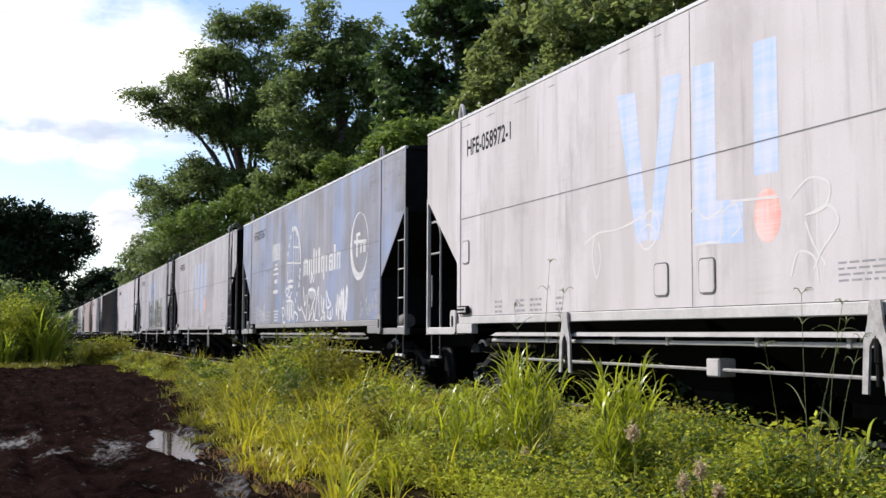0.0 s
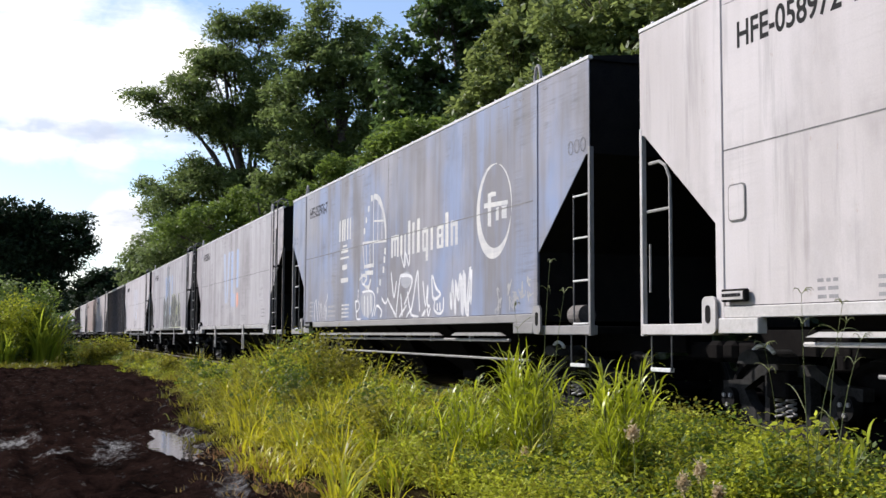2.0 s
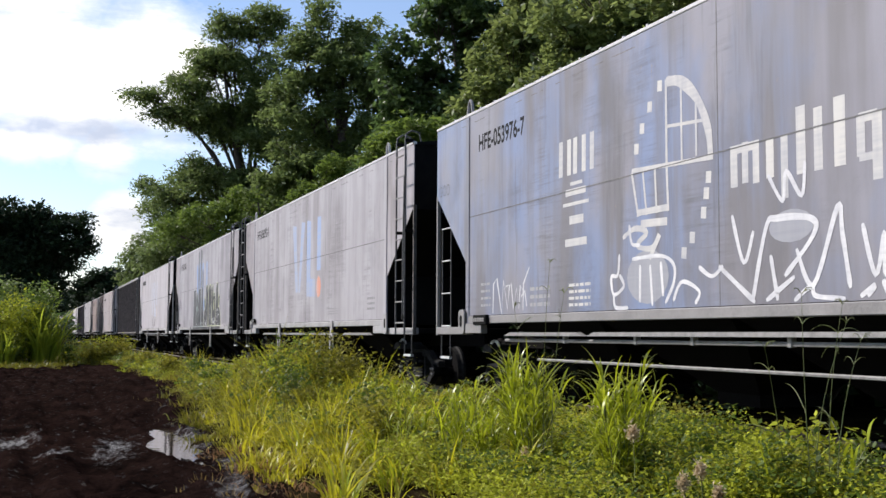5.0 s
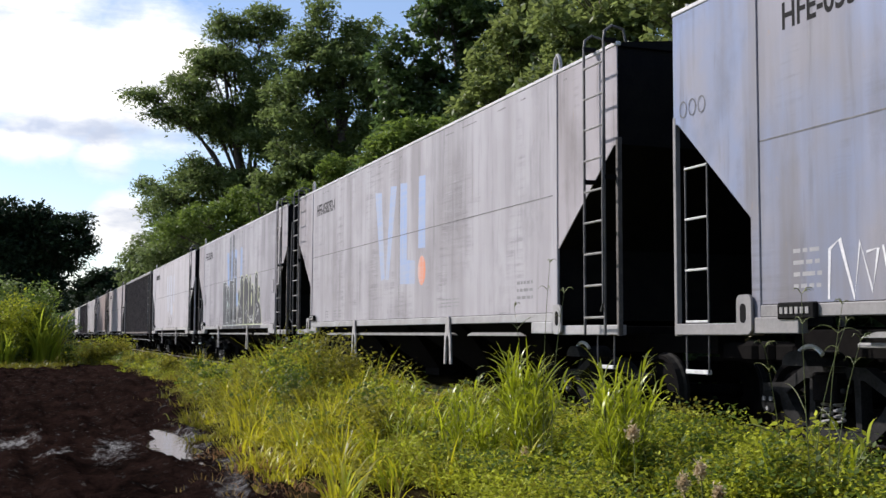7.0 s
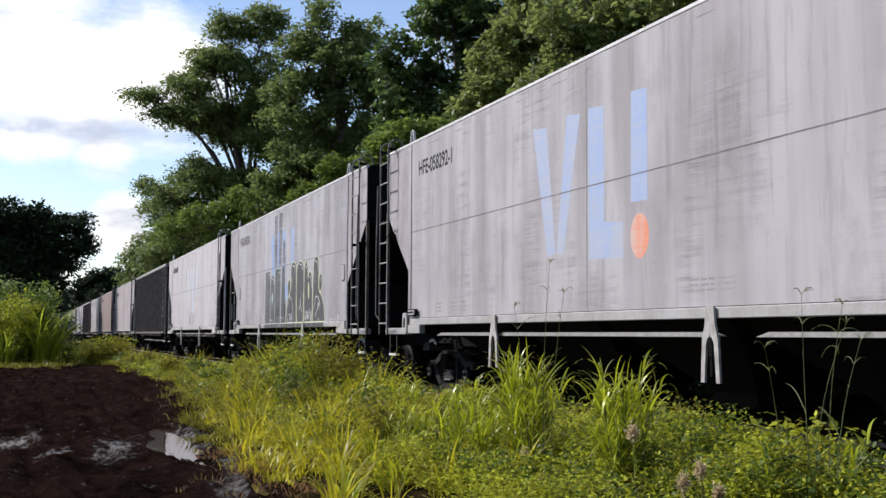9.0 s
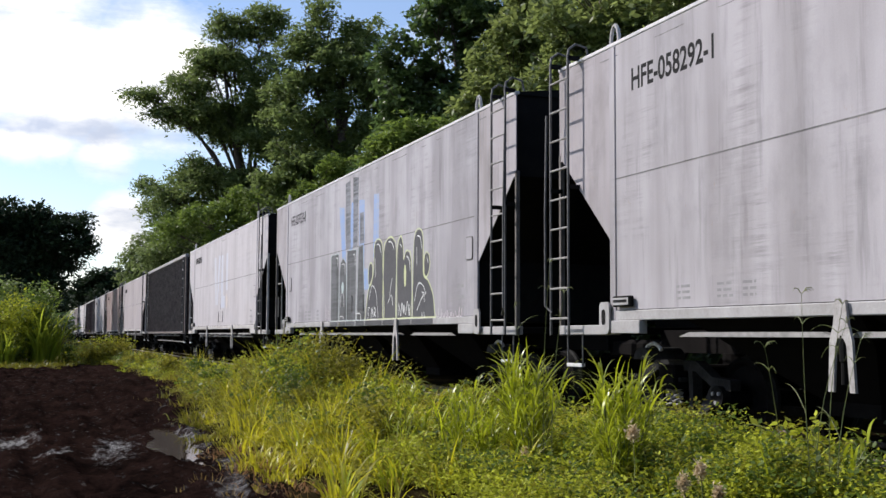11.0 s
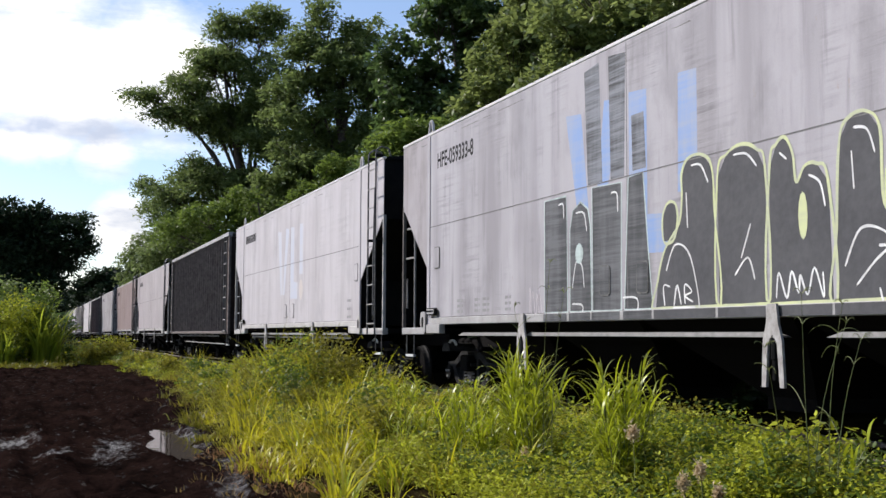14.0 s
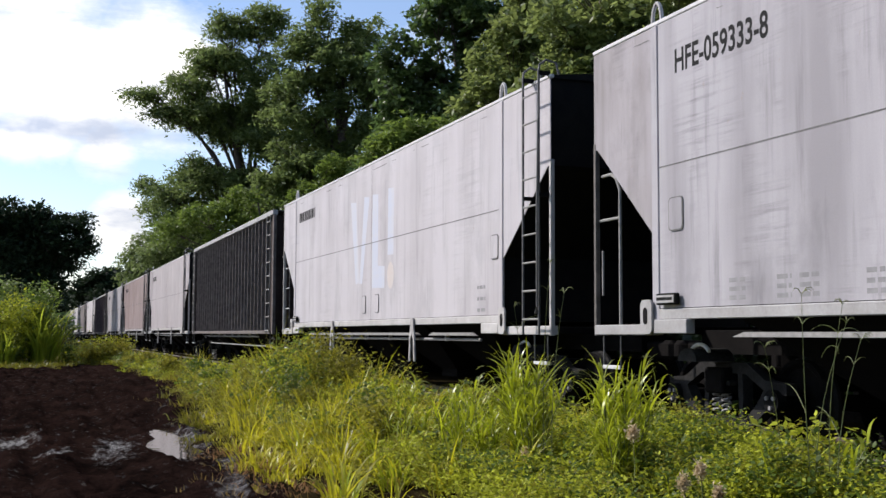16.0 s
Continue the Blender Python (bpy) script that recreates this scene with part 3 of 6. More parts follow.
def under_parts(w, trim, detail, index, pipes=True, rod=True):
    """What hangs below the body: sills, chutes, pipes, couplers, bogies."""
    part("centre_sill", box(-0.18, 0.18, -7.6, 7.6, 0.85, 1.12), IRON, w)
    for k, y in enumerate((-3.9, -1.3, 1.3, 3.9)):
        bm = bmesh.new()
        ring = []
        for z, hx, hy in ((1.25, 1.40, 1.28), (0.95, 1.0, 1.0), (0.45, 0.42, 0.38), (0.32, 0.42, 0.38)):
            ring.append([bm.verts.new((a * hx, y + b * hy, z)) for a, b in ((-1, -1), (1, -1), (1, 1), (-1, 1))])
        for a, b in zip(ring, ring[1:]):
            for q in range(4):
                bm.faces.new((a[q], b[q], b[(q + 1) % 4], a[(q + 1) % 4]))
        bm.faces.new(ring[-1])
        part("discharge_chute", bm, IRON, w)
    for e in (-1, 1):
        c = part("coupler", box(-0.11, 0.11, min(e * 7.5, e * 8.17), max(e * 7.5, e * 8.17), 0.78, 0.98, 0.03), IRON, w, "dark cast coupler")
        part("knuckle", box(-0.17, 0.17, min(e * 8.0, e * 8.26), max(e * 8.0, e * 8.26), 0.76, 1.0, 0.05), IRON, c)
        part("air_hose", tube([(0.3, e * 7.7, 0.95), (0.32, e * 7.95, 0.7), (0.3, e * 8.15, 0.5), (0.28, e * 8.27, 0.52)], 0.028, 6), BLACK, w)
        if detail:
            bogie(w, e * 6.17, index < 6, True)
        else:
            bogie(w, e * 6.17, False, False)
    bar = trim if index == 0 else GREY
    for y0, y1 in ((-5.1, -3.15), (-2.62, 2.72), (2.8, 5.1)):
        part("foot_rail", slab([(y0, 1.045), (y0 + 0.18, 1.09), (y1 - 0.18, 1.09), (y1, 1.045)], FRONT + 0.02, FRONT + 0.09), bar, w)
    if rod:
        part("brake_rod", tube([(FRONT + 0.25, -5.5, 0.72), (FRONT + 0.25, 4.5, 0.74)], 0.018, 6), GREY, w)
    if pipes:
        part("running_pipe", tube([(FRONT + 0.10, -5.2, 0.985), (FRONT + 0.10, 5.2, 0.985)], 0.022, 6), bar, w)
    if detail and pipes:
        for y in (-3.8, -2.1, -0.9, 0.6, 1.7, 3.4):
            part("pipe_clamp", box(FRONT + 0.07, FRONT + 0.13, y - 0.03, y + 0.03, 0.955, 1.05, 0.008), GREY, w)
    if index == 0:
        part("valve_box", box(FRONT + 0.2, FRONT + 0.4, -0.12, 0.1, 0.66, 0.84, 0.015), trim, w, "small pale valve box")


def hopper(index, body_mat, trim, spec):
    """A closed grain hopper wagon with sloping ends."""
    w = new("hopper_wagon")
    w.location = (TRACK, 17.08 + PITCH_M * index - HL, 0)
    detail = index < 6
    zt = 4.27
    post = {-1: spec.get("near_post", 6.19), 1: spec.get("far_post", 6.30)}
    ends = {-1: spec.get("near_end", HL), 1: HL}
    near, n_end, far = post[-1], ends[-1], post[1]
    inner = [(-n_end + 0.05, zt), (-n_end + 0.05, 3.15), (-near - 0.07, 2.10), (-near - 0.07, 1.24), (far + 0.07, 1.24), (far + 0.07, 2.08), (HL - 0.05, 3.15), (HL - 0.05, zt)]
    # The shell is black: shade on the sloping ends is put into its colour.
    part("body", slab(inner, FRONT + 0.008, 1.5), BLACK, w, "steel hopper shell with sloping ends, their shade put into its black")
    # side sheets: two rows, split at the middle, and the end panels over the slope
    g = 0.005
    zs = 2.76
    for y0, y1 in ((-near, -g), (g, far)):
        part("side_panel", slab([(y0, 1.33), (y1, 1.33), (y1, zs - g), (y0, zs - g)], FRONT - 0.002, FRONT + 0.01), body_mat, w)
        part("side_panel", slab([(y0, zs + g), (y1, zs + g), (y1, zt - 0.03), (y0, zt - 0.03)], FRONT - 0.002, FRONT + 0.01), body_mat, w)
    for e in (-1, 1):
        q, h = post[e], ends[e]
        o = [(e * (q + 0.12), 2.08), (e * (q + 0.12), zt - 0.03), (e * (h - 0.01), zt - 0.03), (e * (h - 0.01), 3.14), (e * (h - 0.09), 3.14)]
        part("end_panel", slab(o, FRONT, FRONT + 0.012), spec.get("end", body_mat), w)
        # Added black plate that keeps the view through the far corner dark.
        part("corner_shade_plate", slab([(e * (q + 0.07), 1.10), (e * (h - 0.10), 1.10), (e * (h - 0.10), 3.08), (e * (q + 0.07), 2.06)], 1.40, 1.44), BLACK, w)
        part("side_post", box(FRONT - 0.016, FRONT + 0.02, min(e * q, e * (q + 0.13)), max(e * q, e * (q + 0.13)), 1.07, zt - 0.032, 0.008), body_mat, w)
        part("corner_post", box(FRONT - 0.004, FRONT + 0.05, min(e * (h - 0.045), e * (h + 0.005)), max(e * (h - 0.045), e * (h + 0.005)), 1.05, 3.22, 0.004), spec.get("post", trim), w)
        part("corner_post", box(1.45, 1.50, min(e * (h - 0.045), e * (h + 0.005)), max(e * (h - 0.045), e * (h + 0.005)), 1.05, 3.22, 0.004), spec.get("post", trim), w)
        part("end_sill", box(FRONT - 0.01, FRONT + 0.10, min(e * (q + 0.1), e * (h - 0.01)), max(e * (q + 0.1), e * (h - 0.01)), 1.06, 1.17, 0.008), trim, w)
        part("head_stock", box(-1.4, 1.5, min(e * (h - 0.16), e * (h - 0.02)), max(e * (h - 0.16), e * (h - 0.02)), 1.07, 1.16, 0.008), IRON, w)
        part("end_block", box(FRONT - 0.05, FRONT + 0.05, min(e * (q - 0.55), e * (q + 0.05)), max(e * (q - 0.55), e * (q + 0.05)), 1.075, 1.215, 0.008), trim, w)
        jp = rounded(*sorted((e * (q + 0.08), e * (q + 0.30))), 1.07, 1.42, 0.06)
        j = part("jacking_plate", slab(jp, FRONT - 0.06, FRONT - 0.035), trim, w)
        # Black inlay; the dark inside of the slot is put into its colour.
        part("slot", slab(rounded(*sorted((e * (q + 0.16), e * (q + 0.24))), 1.17, 1.34, 0.038), FRONT - 0.065, FRONT - 0.058), BLACK, j)
        hook = [(FRONT + 0.03, e * (q + 0.06) + 0.09 * math.cos(a), zt + 0.02 + 0.20 * math.sin(a)) for a in (math.pi * k / 8 for k in range(9))]
        part("lifting_eye", tube(hook, 0.022, 6), trim, w)
        kind = spec.get("ladders", ("corner", "corner"))[0 if e > 0 else 1]
        if kind == "side":
            side_ladder(w, e, h - HL)
        else:
            corner_ladder(w, e, kind == "round", h - HL)
        step_iron(w, e, h - HL)
    part("weld_seam", box(FRONT - 0.004, FRONT + 0.004, -0.005, 0.005, 1.33, zt - 0.03, 0.0), GREY_LINE, w)
    part("weld_seam", box(FRONT - 0.005, FRONT + 0.004, -near, far, zs - 0.006, zs + 0.006, 0.0), GREY_LINE, w)
    if detail:
        r = random.Random(500 + index)
        for k in range(16):
            y, l = r.uniform(-7.0, 6.6), r.uniform(0.1, 0.5)
            decal("scuff_mark", [(y, 4.12), (y + 0.1 * l, 4.126 + r.uniform(0, 0.012)), (y + 0.6 * l, 4.13), (y + l, 4.134), (y + 0.7 * l, 4.121)], RUST, w)
    part("side_sill", box(FRONT - 0.022, FRONT + 0.03, -near, far, 1.215, 1.322, 0.008), trim, w)
    edge = part("roof_edge", box(FRONT - 0.010, FRONT + 0.05, -n_end, 7.71, zt - 0.028, zt + 0.018, 0.008), ROOF_EDGE, w)
    part("roof", slab_x([(FRONT + 0.04, zt), (0, zt + 0.16), (1.5, zt)], -n_end + 0.03, 7.68), trim, w)
    # Added black plates: the gable's shade is put into their colour.
    for y0, y1 in ((-n_end + 0.015, -n_end + 0.03), (7.68, 7.695)):
        part("roof_end_shade", slab_x([(FRONT + 0.03, zt - 0.03), (FRONT + 0.03, zt + 0.01), (0, zt + 0.18), (1.5, zt + 0.01), (1.5, zt - 0.03)], y0, y1), BLACK, w)
    for k in range(30) if index < 2 else ():
        y = -7.5 + k * 0.515
        part("roof_bolt", box(FRONT - 0.008, FRONT + 0.02, y - 0.016, y + 0.016, zt + 0.018, zt + 0.034, 0.0), ROOF_EDGE, edge)
    if detail:
        y0, y1, z0, z1 = (5.52, 6.0, 1.195, 1.335) if spec.get("plate") else (far - 0.40, far - 0.03, 1.36, 1.475)
        tag = part("tag_box", box(FRONT - 0.075, FRONT - 0.02, y0, y1, z0, z1, 0.012), CAST, w, "dark maker's plate with plain bars" if spec.get("plate") else "small dark tag box with a pale face")
        if not spec.get("plate"):
            part("tag_face", box(FRONT - 0.079, FRONT - 0.073, y0 + 0.03, y1 - 0.02, z0 + 0.02, z1 - 0.02, 0.0), trim, tag)
        for k in range(6):
            y = y0 + 0.06 + k * (y1 - y0 - 0.08) / 6
            part("tag_mark", box(FRONT - 0.083, FRONT - 0.077, y, y + 0.04, z0 + 0.045, z1 - 0.04, 0.0), GREY if spec.get("plate") else INK, tag)
    for y in (2.65, -2.55) if spec.get("legs", True) else ():
        leg(w, y, LEG_PAINT)
    under_parts(w, trim, detail, index, spec.get("pipes", True), spec.get("rod", False))
    tagged(w, spec["label"], "freight wagon", "wagons of the train")
    return w


def slab_x(outline, y0, y1):
    """A bar from an outline of (x, z) points, from y0 to y1."""
    bm = slab(outline, y0, y1)
    for v in bm.verts:
        v.co = Vector((v.co.y, v.co.x, v.co.z))
    bmesh.ops.recalc_face_normals(bm, faces=bm.faces)
    return bm


def ribbed(index, body_mat, trim, spec):
    """A dark wagon with close vertical ribs along its side."""
    w = new("ribbed_wagon")
    w.location = (TRACK, 17.08 + PITCH_M * index - HL, 0)
    zt = 4.30
    part("body", slab([(-7.2, 1.15), (7.2, 1.15), (7.2, zt - 0.1), (-7.2, zt - 0.1)], FRONT + 0.09, 1.5), body_mat, w)
    for k in range(26):
        y = -6.55 + k * 0.525
        part("rib", box(FRONT, FRONT + 0.10, y - 0.02, y + 0.02, 1.14, zt - 0.1, 0.006), spec["rib"], w)
    part("roof_edge", box(FRONT - 0.02, FRONT + 0.12, -7.5, 7.5, zt - 0.11, zt + 0.02, 0.01), trim, w)
    part("roof", slab_x([(FRONT + 0.1, zt), (0, zt + 0.14), (1.5, zt)], -7.5, 7.5), trim, w)
    part("side_sill", box(FRONT - 0.02, FRONT + 0.1, -7.3, 7.3, 1.06, 1.15, 0.01), spec["rib"], w)
    for e in (-1, 1):
        ladder(w, e * 7.35, e * 6.9, 1.1, 4.2, 0.36, FRONT - 0.04, 0.018, 0.018, DARK_BAR, GREY)
        part("corner_post", box(FRONT, FRONT + 0.08, min(e * 7.42, e * 7.54), max(e * 7.42, e * 7.54), 1.05, zt - 0.1, 0.008), spec["rib"], w)
        step_iron(w, e)
    under_parts(w, trim, index < 6, index)
    tagged(w, spec["label"], "freight wagon", "wagons of the train")
    return w


def bar_mark(w, blue, orange):
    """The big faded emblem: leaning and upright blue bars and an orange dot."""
    m = [decal("emblem", [(1.46, 3.67), (1.06, 3.63), (0.82, 2.05), (1.05, 2.02)], blue, w, label="faded blue painted emblem bar"),
         decal("emblem", [(0.50, 3.68), (0.16, 3.64), (0.60, 2.02), (0.79, 2.03)], blue, w),
         decal("emblem", [(-0.05, 3.66), (-0.42, 3.63), (-0.42, 2.31), (-0.84, 2.28), (-0.84, 1.89), (-0.05, 1.92)], blue, w),
         decal("emblem", [(-1.03, 3.66), (-1.36, 3.64), (-1.36, 2.46), (-1.01, 2.47)], blue, w),
         decal("emblem_dot", [(-1.19 + 0.19 * math.cos(a), 2.10 + 0.24 * math.sin(a)) for a in (2 * math.pi * k / 24 for k in range(24))], orange, w, label="faded orange painted dot")]
    return m


def scribble(y0, y1, z0, z1, n, seed, jag=0.5):
    """A zigzag spray line from y0 to y1 between two heights."""
    r = random.Random(seed)
    return [(y0 + (y1 - y0) * (k / n) + r.uniform(-0.05, 0.05), (z1 if k % 2 else z0) + r.uniform(-jag, jag) * (z1 - z0) * 0.35) for k in range(n + 1)]



def build_train():
    white_a = paint("white_wagon_paint", (0.50, 0.484, 0.462), (0.40, 0.38, 0.355), seed=1.3, wear=0.8, scrape=0.12)
    trim_a = plain("white_trim_paint", (0.47, 0.45, 0.44), (0.34, 0.322, 0.308), 3.0, 0.5)
    blue_b = paint("faded_blue_wagon_paint", (0.232, 0.234, 0.256), (0.150, 0.146, 0.150), seed=4.1, wear=0.95, scrape=0.6, tint=(0.175, 0.222, 0.355), gloss=0.5)
    trim_b = plain("grey_blue_trim_paint", (0.17, 0.162, 0.16), (0.25, 0.238, 0.232), 3.0, 0.5)
    grey_c = paint("pale_grey_wagon_paint", (0.375, 0.370, 0.372), (0.265, 0.257, 0.255), seed=7.7, wear=0.95, scrape=0.6)
    trim_c = plain("pale_grey_trim_paint", (0.36, 0.35, 0.352), (0.25, 0.24, 0.232), 3.0, 0.5)
    grey_d = paint("scuffed_grey_wagon_paint", (0.375, 0.372, 0.378), (0.245, 0.24, 0.245), seed=11.2, wear=0.9, scrape=0.55)
    end_d = paint("grimy_end_panel_paint", (0.34, 0.325, 0.325), (0.22, 0.205, 0.195), seed=13.7, wear=1.0, scrape=0.5)
    white_e = paint("light_wagon_paint", (0.475, 0.465, 0.462), (0.375, 0.36, 0.355), seed=15.9, wear=0.7, scrape=0.2)
    dark_f = plain("dark_brown_wagon_paint", (0.022, 0.016, 0.015), (0.055, 0.038, 0.034), 1.5, 0.7, specular=0.12)
    rib_f = plain("grey_worn_rib_paint", (0.09, 0.077, 0.072), (0.20, 0.175, 0.165), 6.0, 0.65, specular=0.15)
    white_g = paint("ivory_wagon_paint", (0.40, 0.375, 0.366), (0.32, 0.30, 0.287), seed=21.0, wear=0.7, scrape=0.2)
    brown_h = paint("dusty_brown_wagon_paint", (0.23, 0.18, 0.165), (0.30, 0.25, 0.23), seed=25.0, wear=0.8, scrape=0.2)
    dark_j = paint("dark_plum_wagon_paint", (0.07, 0.055, 0.06), (0.12, 0.10, 0.10), seed=29.0, wear=0.8, scrape=0.1)

    a = hopper(0, white_a, trim_a, {"far_post": 6.19, "label": "white hopper wagon with faded blue emblem and orange dot", "ladders": ("round", "corner"), "rod": True})
    bar_mark(a, faded("worn_blue_emblem", (0.25, 0.38, 0.68), (0.52, 0.51, 0.54), 0.8, 2.0), faded("worn_red_emblem", (0.66, 0.18, 0.12), (0.58, 0.50, 0.48), 0.9, 3.0))
    lettering("HFE-058972-1", 5.95, 3.66, 0.25, 1.60, INK, a)
    hatch(a, 0.56, 1.62, white_a, 0.27)
    hatch(a, -0.26, 1.62, white_a, 0.27)
    hatch(a, 5.98, 2.26, white_a, 0.26)
    pale_spray = faded("thin_white_spray", (0.57, 0.55, 0.535), (0.48, 0.465, 0.445), 0.6, 5.0)
    for pts in ([(2.25, 2.10), (1.9, 2.20), (1.5, 2.20), (1.15, 2.25), (0.95, 2.30)], [(2.0, 2.18), (2.05, 1.95), (1.95, 1.7), (1.85, 1.9), (1.9, 2.1)],
                [(0.95, 2.25), (0.75, 2.34), (0.6, 2.2), (0.7, 2.0), (0.9, 1.95), (1.0, 2.1), (0.8, 2.2), (0.65, 2.1)], [(0.05, 2.20), (-0.05, 2.28), (-0.25, 2.16), (-0.5, 2.22)],
                [(-0.5, 2.3), (-0.48, 1.95), (-0.3, 1.93), (-0.05, 1.92)], [(-0.5, 2.18), (-0.72, 2.25), (-0.8, 2.05), (-0.65, 1.95)], [(-0.65, 2.28), (-1.0, 2.26), (-1.35, 2.24)],
                [(-1.5, 2.2), (-1.75, 2.35), (-2.0, 2.28), (-1.95, 2.1), (-1.7, 2.05)], [(-1.75, 2.05), (-2.0, 2.1), (-2.1, 1.95), (-1.9, 1.75), (-1.8, 1.6)],
                [(-1.5, 1.55), (-1.6, 1.75), (-1.8, 1.7), (-1.85, 1.5)], [(-1.7, 2.0), (-1.8, 1.8), (-1.95, 1.62)]):
        stroke("graffiti", pts, 0.026, pale_spray, a)
    soft_ink = faded("faint_grey_print", (0.15, 0.145, 0.15), (0.27, 0.265, 0.27), 0.8, 8.0)
    bars(-2.09, -2.85, 1.64, 4, 0.018, soft_ink, a, 2.6)
    for y0, y1 in ((4.9, 4.65), (4.2, 3.9), (3.75, 3.4), (3.0, 2.8)):
        bars(y0, y1, 1.52, 3, 0.03, soft_ink, a, 2.2)

    b = hopper(1, blue_b, trim_b, {"label": "faded blue hopper wagon with white emblems and spray scribbles", "ladders": ("corner", "corner"), "rod": True, "legs": False, "plate": True})
    chalk = faded("cream_emblem_paint", (0.56, 0.54, 0.50), (0.33, 0.33, 0.36), 0.92, 6.0)
    spray = faded("white_spray_paint", (0.68, 0.67, 0.67), (0.40, 0.40, 0.43), 0.9, 9.0)
    lettering("HFE-053976-7", 5.95, 3.66, 0.25, 1.58, INK, b)
    faint = faded("faint_cream_print", (0.40, 0.385, 0.36), (0.22, 0.22, 0.24), 0.6, 6.6)
    bars(5.86, 5.50, 1.78, 4, 0.035, faint, b, 2.8)
    bars(4.2, 3.62, 1.66, 3, 0.045, faint, b, 2.2)
    bars(3.1, 2.55, 1.66, 4, 0.035, chalk, b, 2.2)
    o = [(-4.86 + 0.62 * math.cos(q), 2.76 + 0.66 * math.sin(q)) for q in (2 * math.pi * k / 40 for k in range(40))]
    i = [(-4.93 + 0.565 * math.cos(q), 2.825 + 0.58 * math.sin(q)) for q in (2 * math.pi * k / 40 for k in range(40))]
    bm = bmesh.new()
    vo = [bm.verts.new((FRONT - 0.0030, y, z)) for y, z in o]
    vi = [bm.verts.new((FRONT - 0.0030, y, z)) for y, z in i]
    for k in range(40):
        bm.faces.new((vo[k], vo[(k + 1) % 40], vi[(k + 1) % 40], vi[k]))
    part("emblem_ring", bm, chalk, b, "cream painted oval ring")
    for o in ([(-4.52, 2.90), (-5.36, 2.86), (-5.36, 2.80), (-4.52, 2.83)], [(-4.66, 3.02), (-4.78, 3.03), (-4.78, 2.55), (-4.66, 2.57)],
              [(-4.78, 3.04), (-4.95, 3.02), (-4.95, 2.96), (-4.78, 2.97)], [(-4.95, 2.79), (-5.05, 2.80), (-5.05, 2.62), (-4.95, 2.62)], [(-5.15, 2.80), (-5.32, 2.79), (-5.32, 2.62), (-5.15, 2.63)]):
        decal("emblem", o, chalk, b)
    # a row of upright cream bars where a trade name stands
    for y, z0, z1, wd in ((-0.25, 2.40, 2.78, 0.08), (-0.42, 2.42, 2.79, 0.07), (-0.58, 2.40, 2.78, 0.07), (-0.78, 2.42, 2.76, 0.08), (-0.98, 2.22, 2.76, 0.07), (-1.20, 2.40, 2.97, 0.09), (-1.42, 2.40, 2.92, 0.08),
                          (-1.68, 2.40, 2.96, 0.10), (-1.92, 2.44, 2.76, 0.07), (-2.10, 2.24, 2.76, 0.08), (-2.33, 2.40, 2.76, 0.08), (-2.62, 2.40, 2.72, 0.08), (-2.82, 2.40, 2.76, 0.08), (-3.02, 2.40, 2.93, 0.10), (-3.24, 2.40, 2.78, 0.08), (-3.43, 2.40, 2.76, 0.08)):
        wd *= 1.35
        decal("name_bar", [(y + wd / 2, z0), (y + wd / 2, z1), (y - wd / 2, z1), (y - wd / 2, z0)], chalk, b)
    for y, z0, z1, wd in ((-0.42, 2.70, 2.78, 0.34), (-2.0, 2.70, 2.78, 0.2), (-2.0, 2.40, 2.46, 0.2), (-2.72, 2.57, 2.62, 0.2), (-2.72, 2.70, 2.76, 0.24), (-2.72, 2.40, 2.45, 0.24), (-3.33, 2.69, 2.77, 0.2)):
        decal("name_bar", [(y + wd / 2, z0), (y + wd / 2, z1), (y - wd / 2, z1), (y - wd / 2, z0)], chalk, b)
    for y in (3.30, 3.08, 2.92, 2.70, 2.50):
        decal("name_bar", [(y + 0.06, 2.95), (y + 0.05, 3.38), (y - 0.05, 3.38), (y - 0.04, 2.95)], chalk, b)
    for y, z, wd, h in ((2.92, 2.70, 0.52, 0.08), (2.92, 2.58, 0.66, 0.04), (2.9, 2.36, 0.36, 0.10), (2.92, 2.10, 0.55, 0.09), (2.9, 2.82, 0.3, 0.04)):
        decal("small_print", [(y + wd / 2, z), (y + wd / 2, z + h), (y - wd / 2, z + h), (y - wd / 2, z)], chalk, b)
    # half-round window emblem
    stroke("emblem", [(0.90, 3.62), (0.62, 3.56), (0.34, 3.34), (0.16, 3.02), (0.12, 2.74)], 0.13, chalk, b)
    for pts, wd in (([(0.90, 3.64), (0.90, 2.76)], 0.06), ([(0.62, 3.5), (0.62, 2.78)], 0.05), ([(0.36, 3.3), (0.36, 2.78)], 0.05), ([(0.90, 3.16), (0.16, 3.10)], 0.05), ([(1.60, 2.80), (0.08, 2.73)], 0.07),
                    ([(1.60, 2.78), (1.47, 2.30)], 0.06), ([(0.90, 2.76), (0.88, 2.30)], 0.06), ([(1.37, 2.76), (1.30, 2.30)], 0.05), ([(1.13, 2.76), (1.10, 2.30)], 0.05), ([(1.50, 2.34), (0.86, 2.34)], 0.10), ([(1.42, 2.22), (0.90, 2.20)], 0.12)):
        stroke("emblem", pts, wd * 1.35, chalk, b, False)
    for k, (y, z) in enumerate(((1.02, 3.60), (1.22, 3.42), (1.38, 3.22), (1.50, 3.02), (0.16, 2.55), (0.20, 2.40), (0.25, 2.22), (0.45, 2.0), (0.6, 1.86))):
        decal("emblem_dot", [(y + 0.05, z - 0.05), (y + 0.04, z + 0.06), (y - 0.05, z + 0.05), (y - 0.04, z - 0.06)], chalk, b)
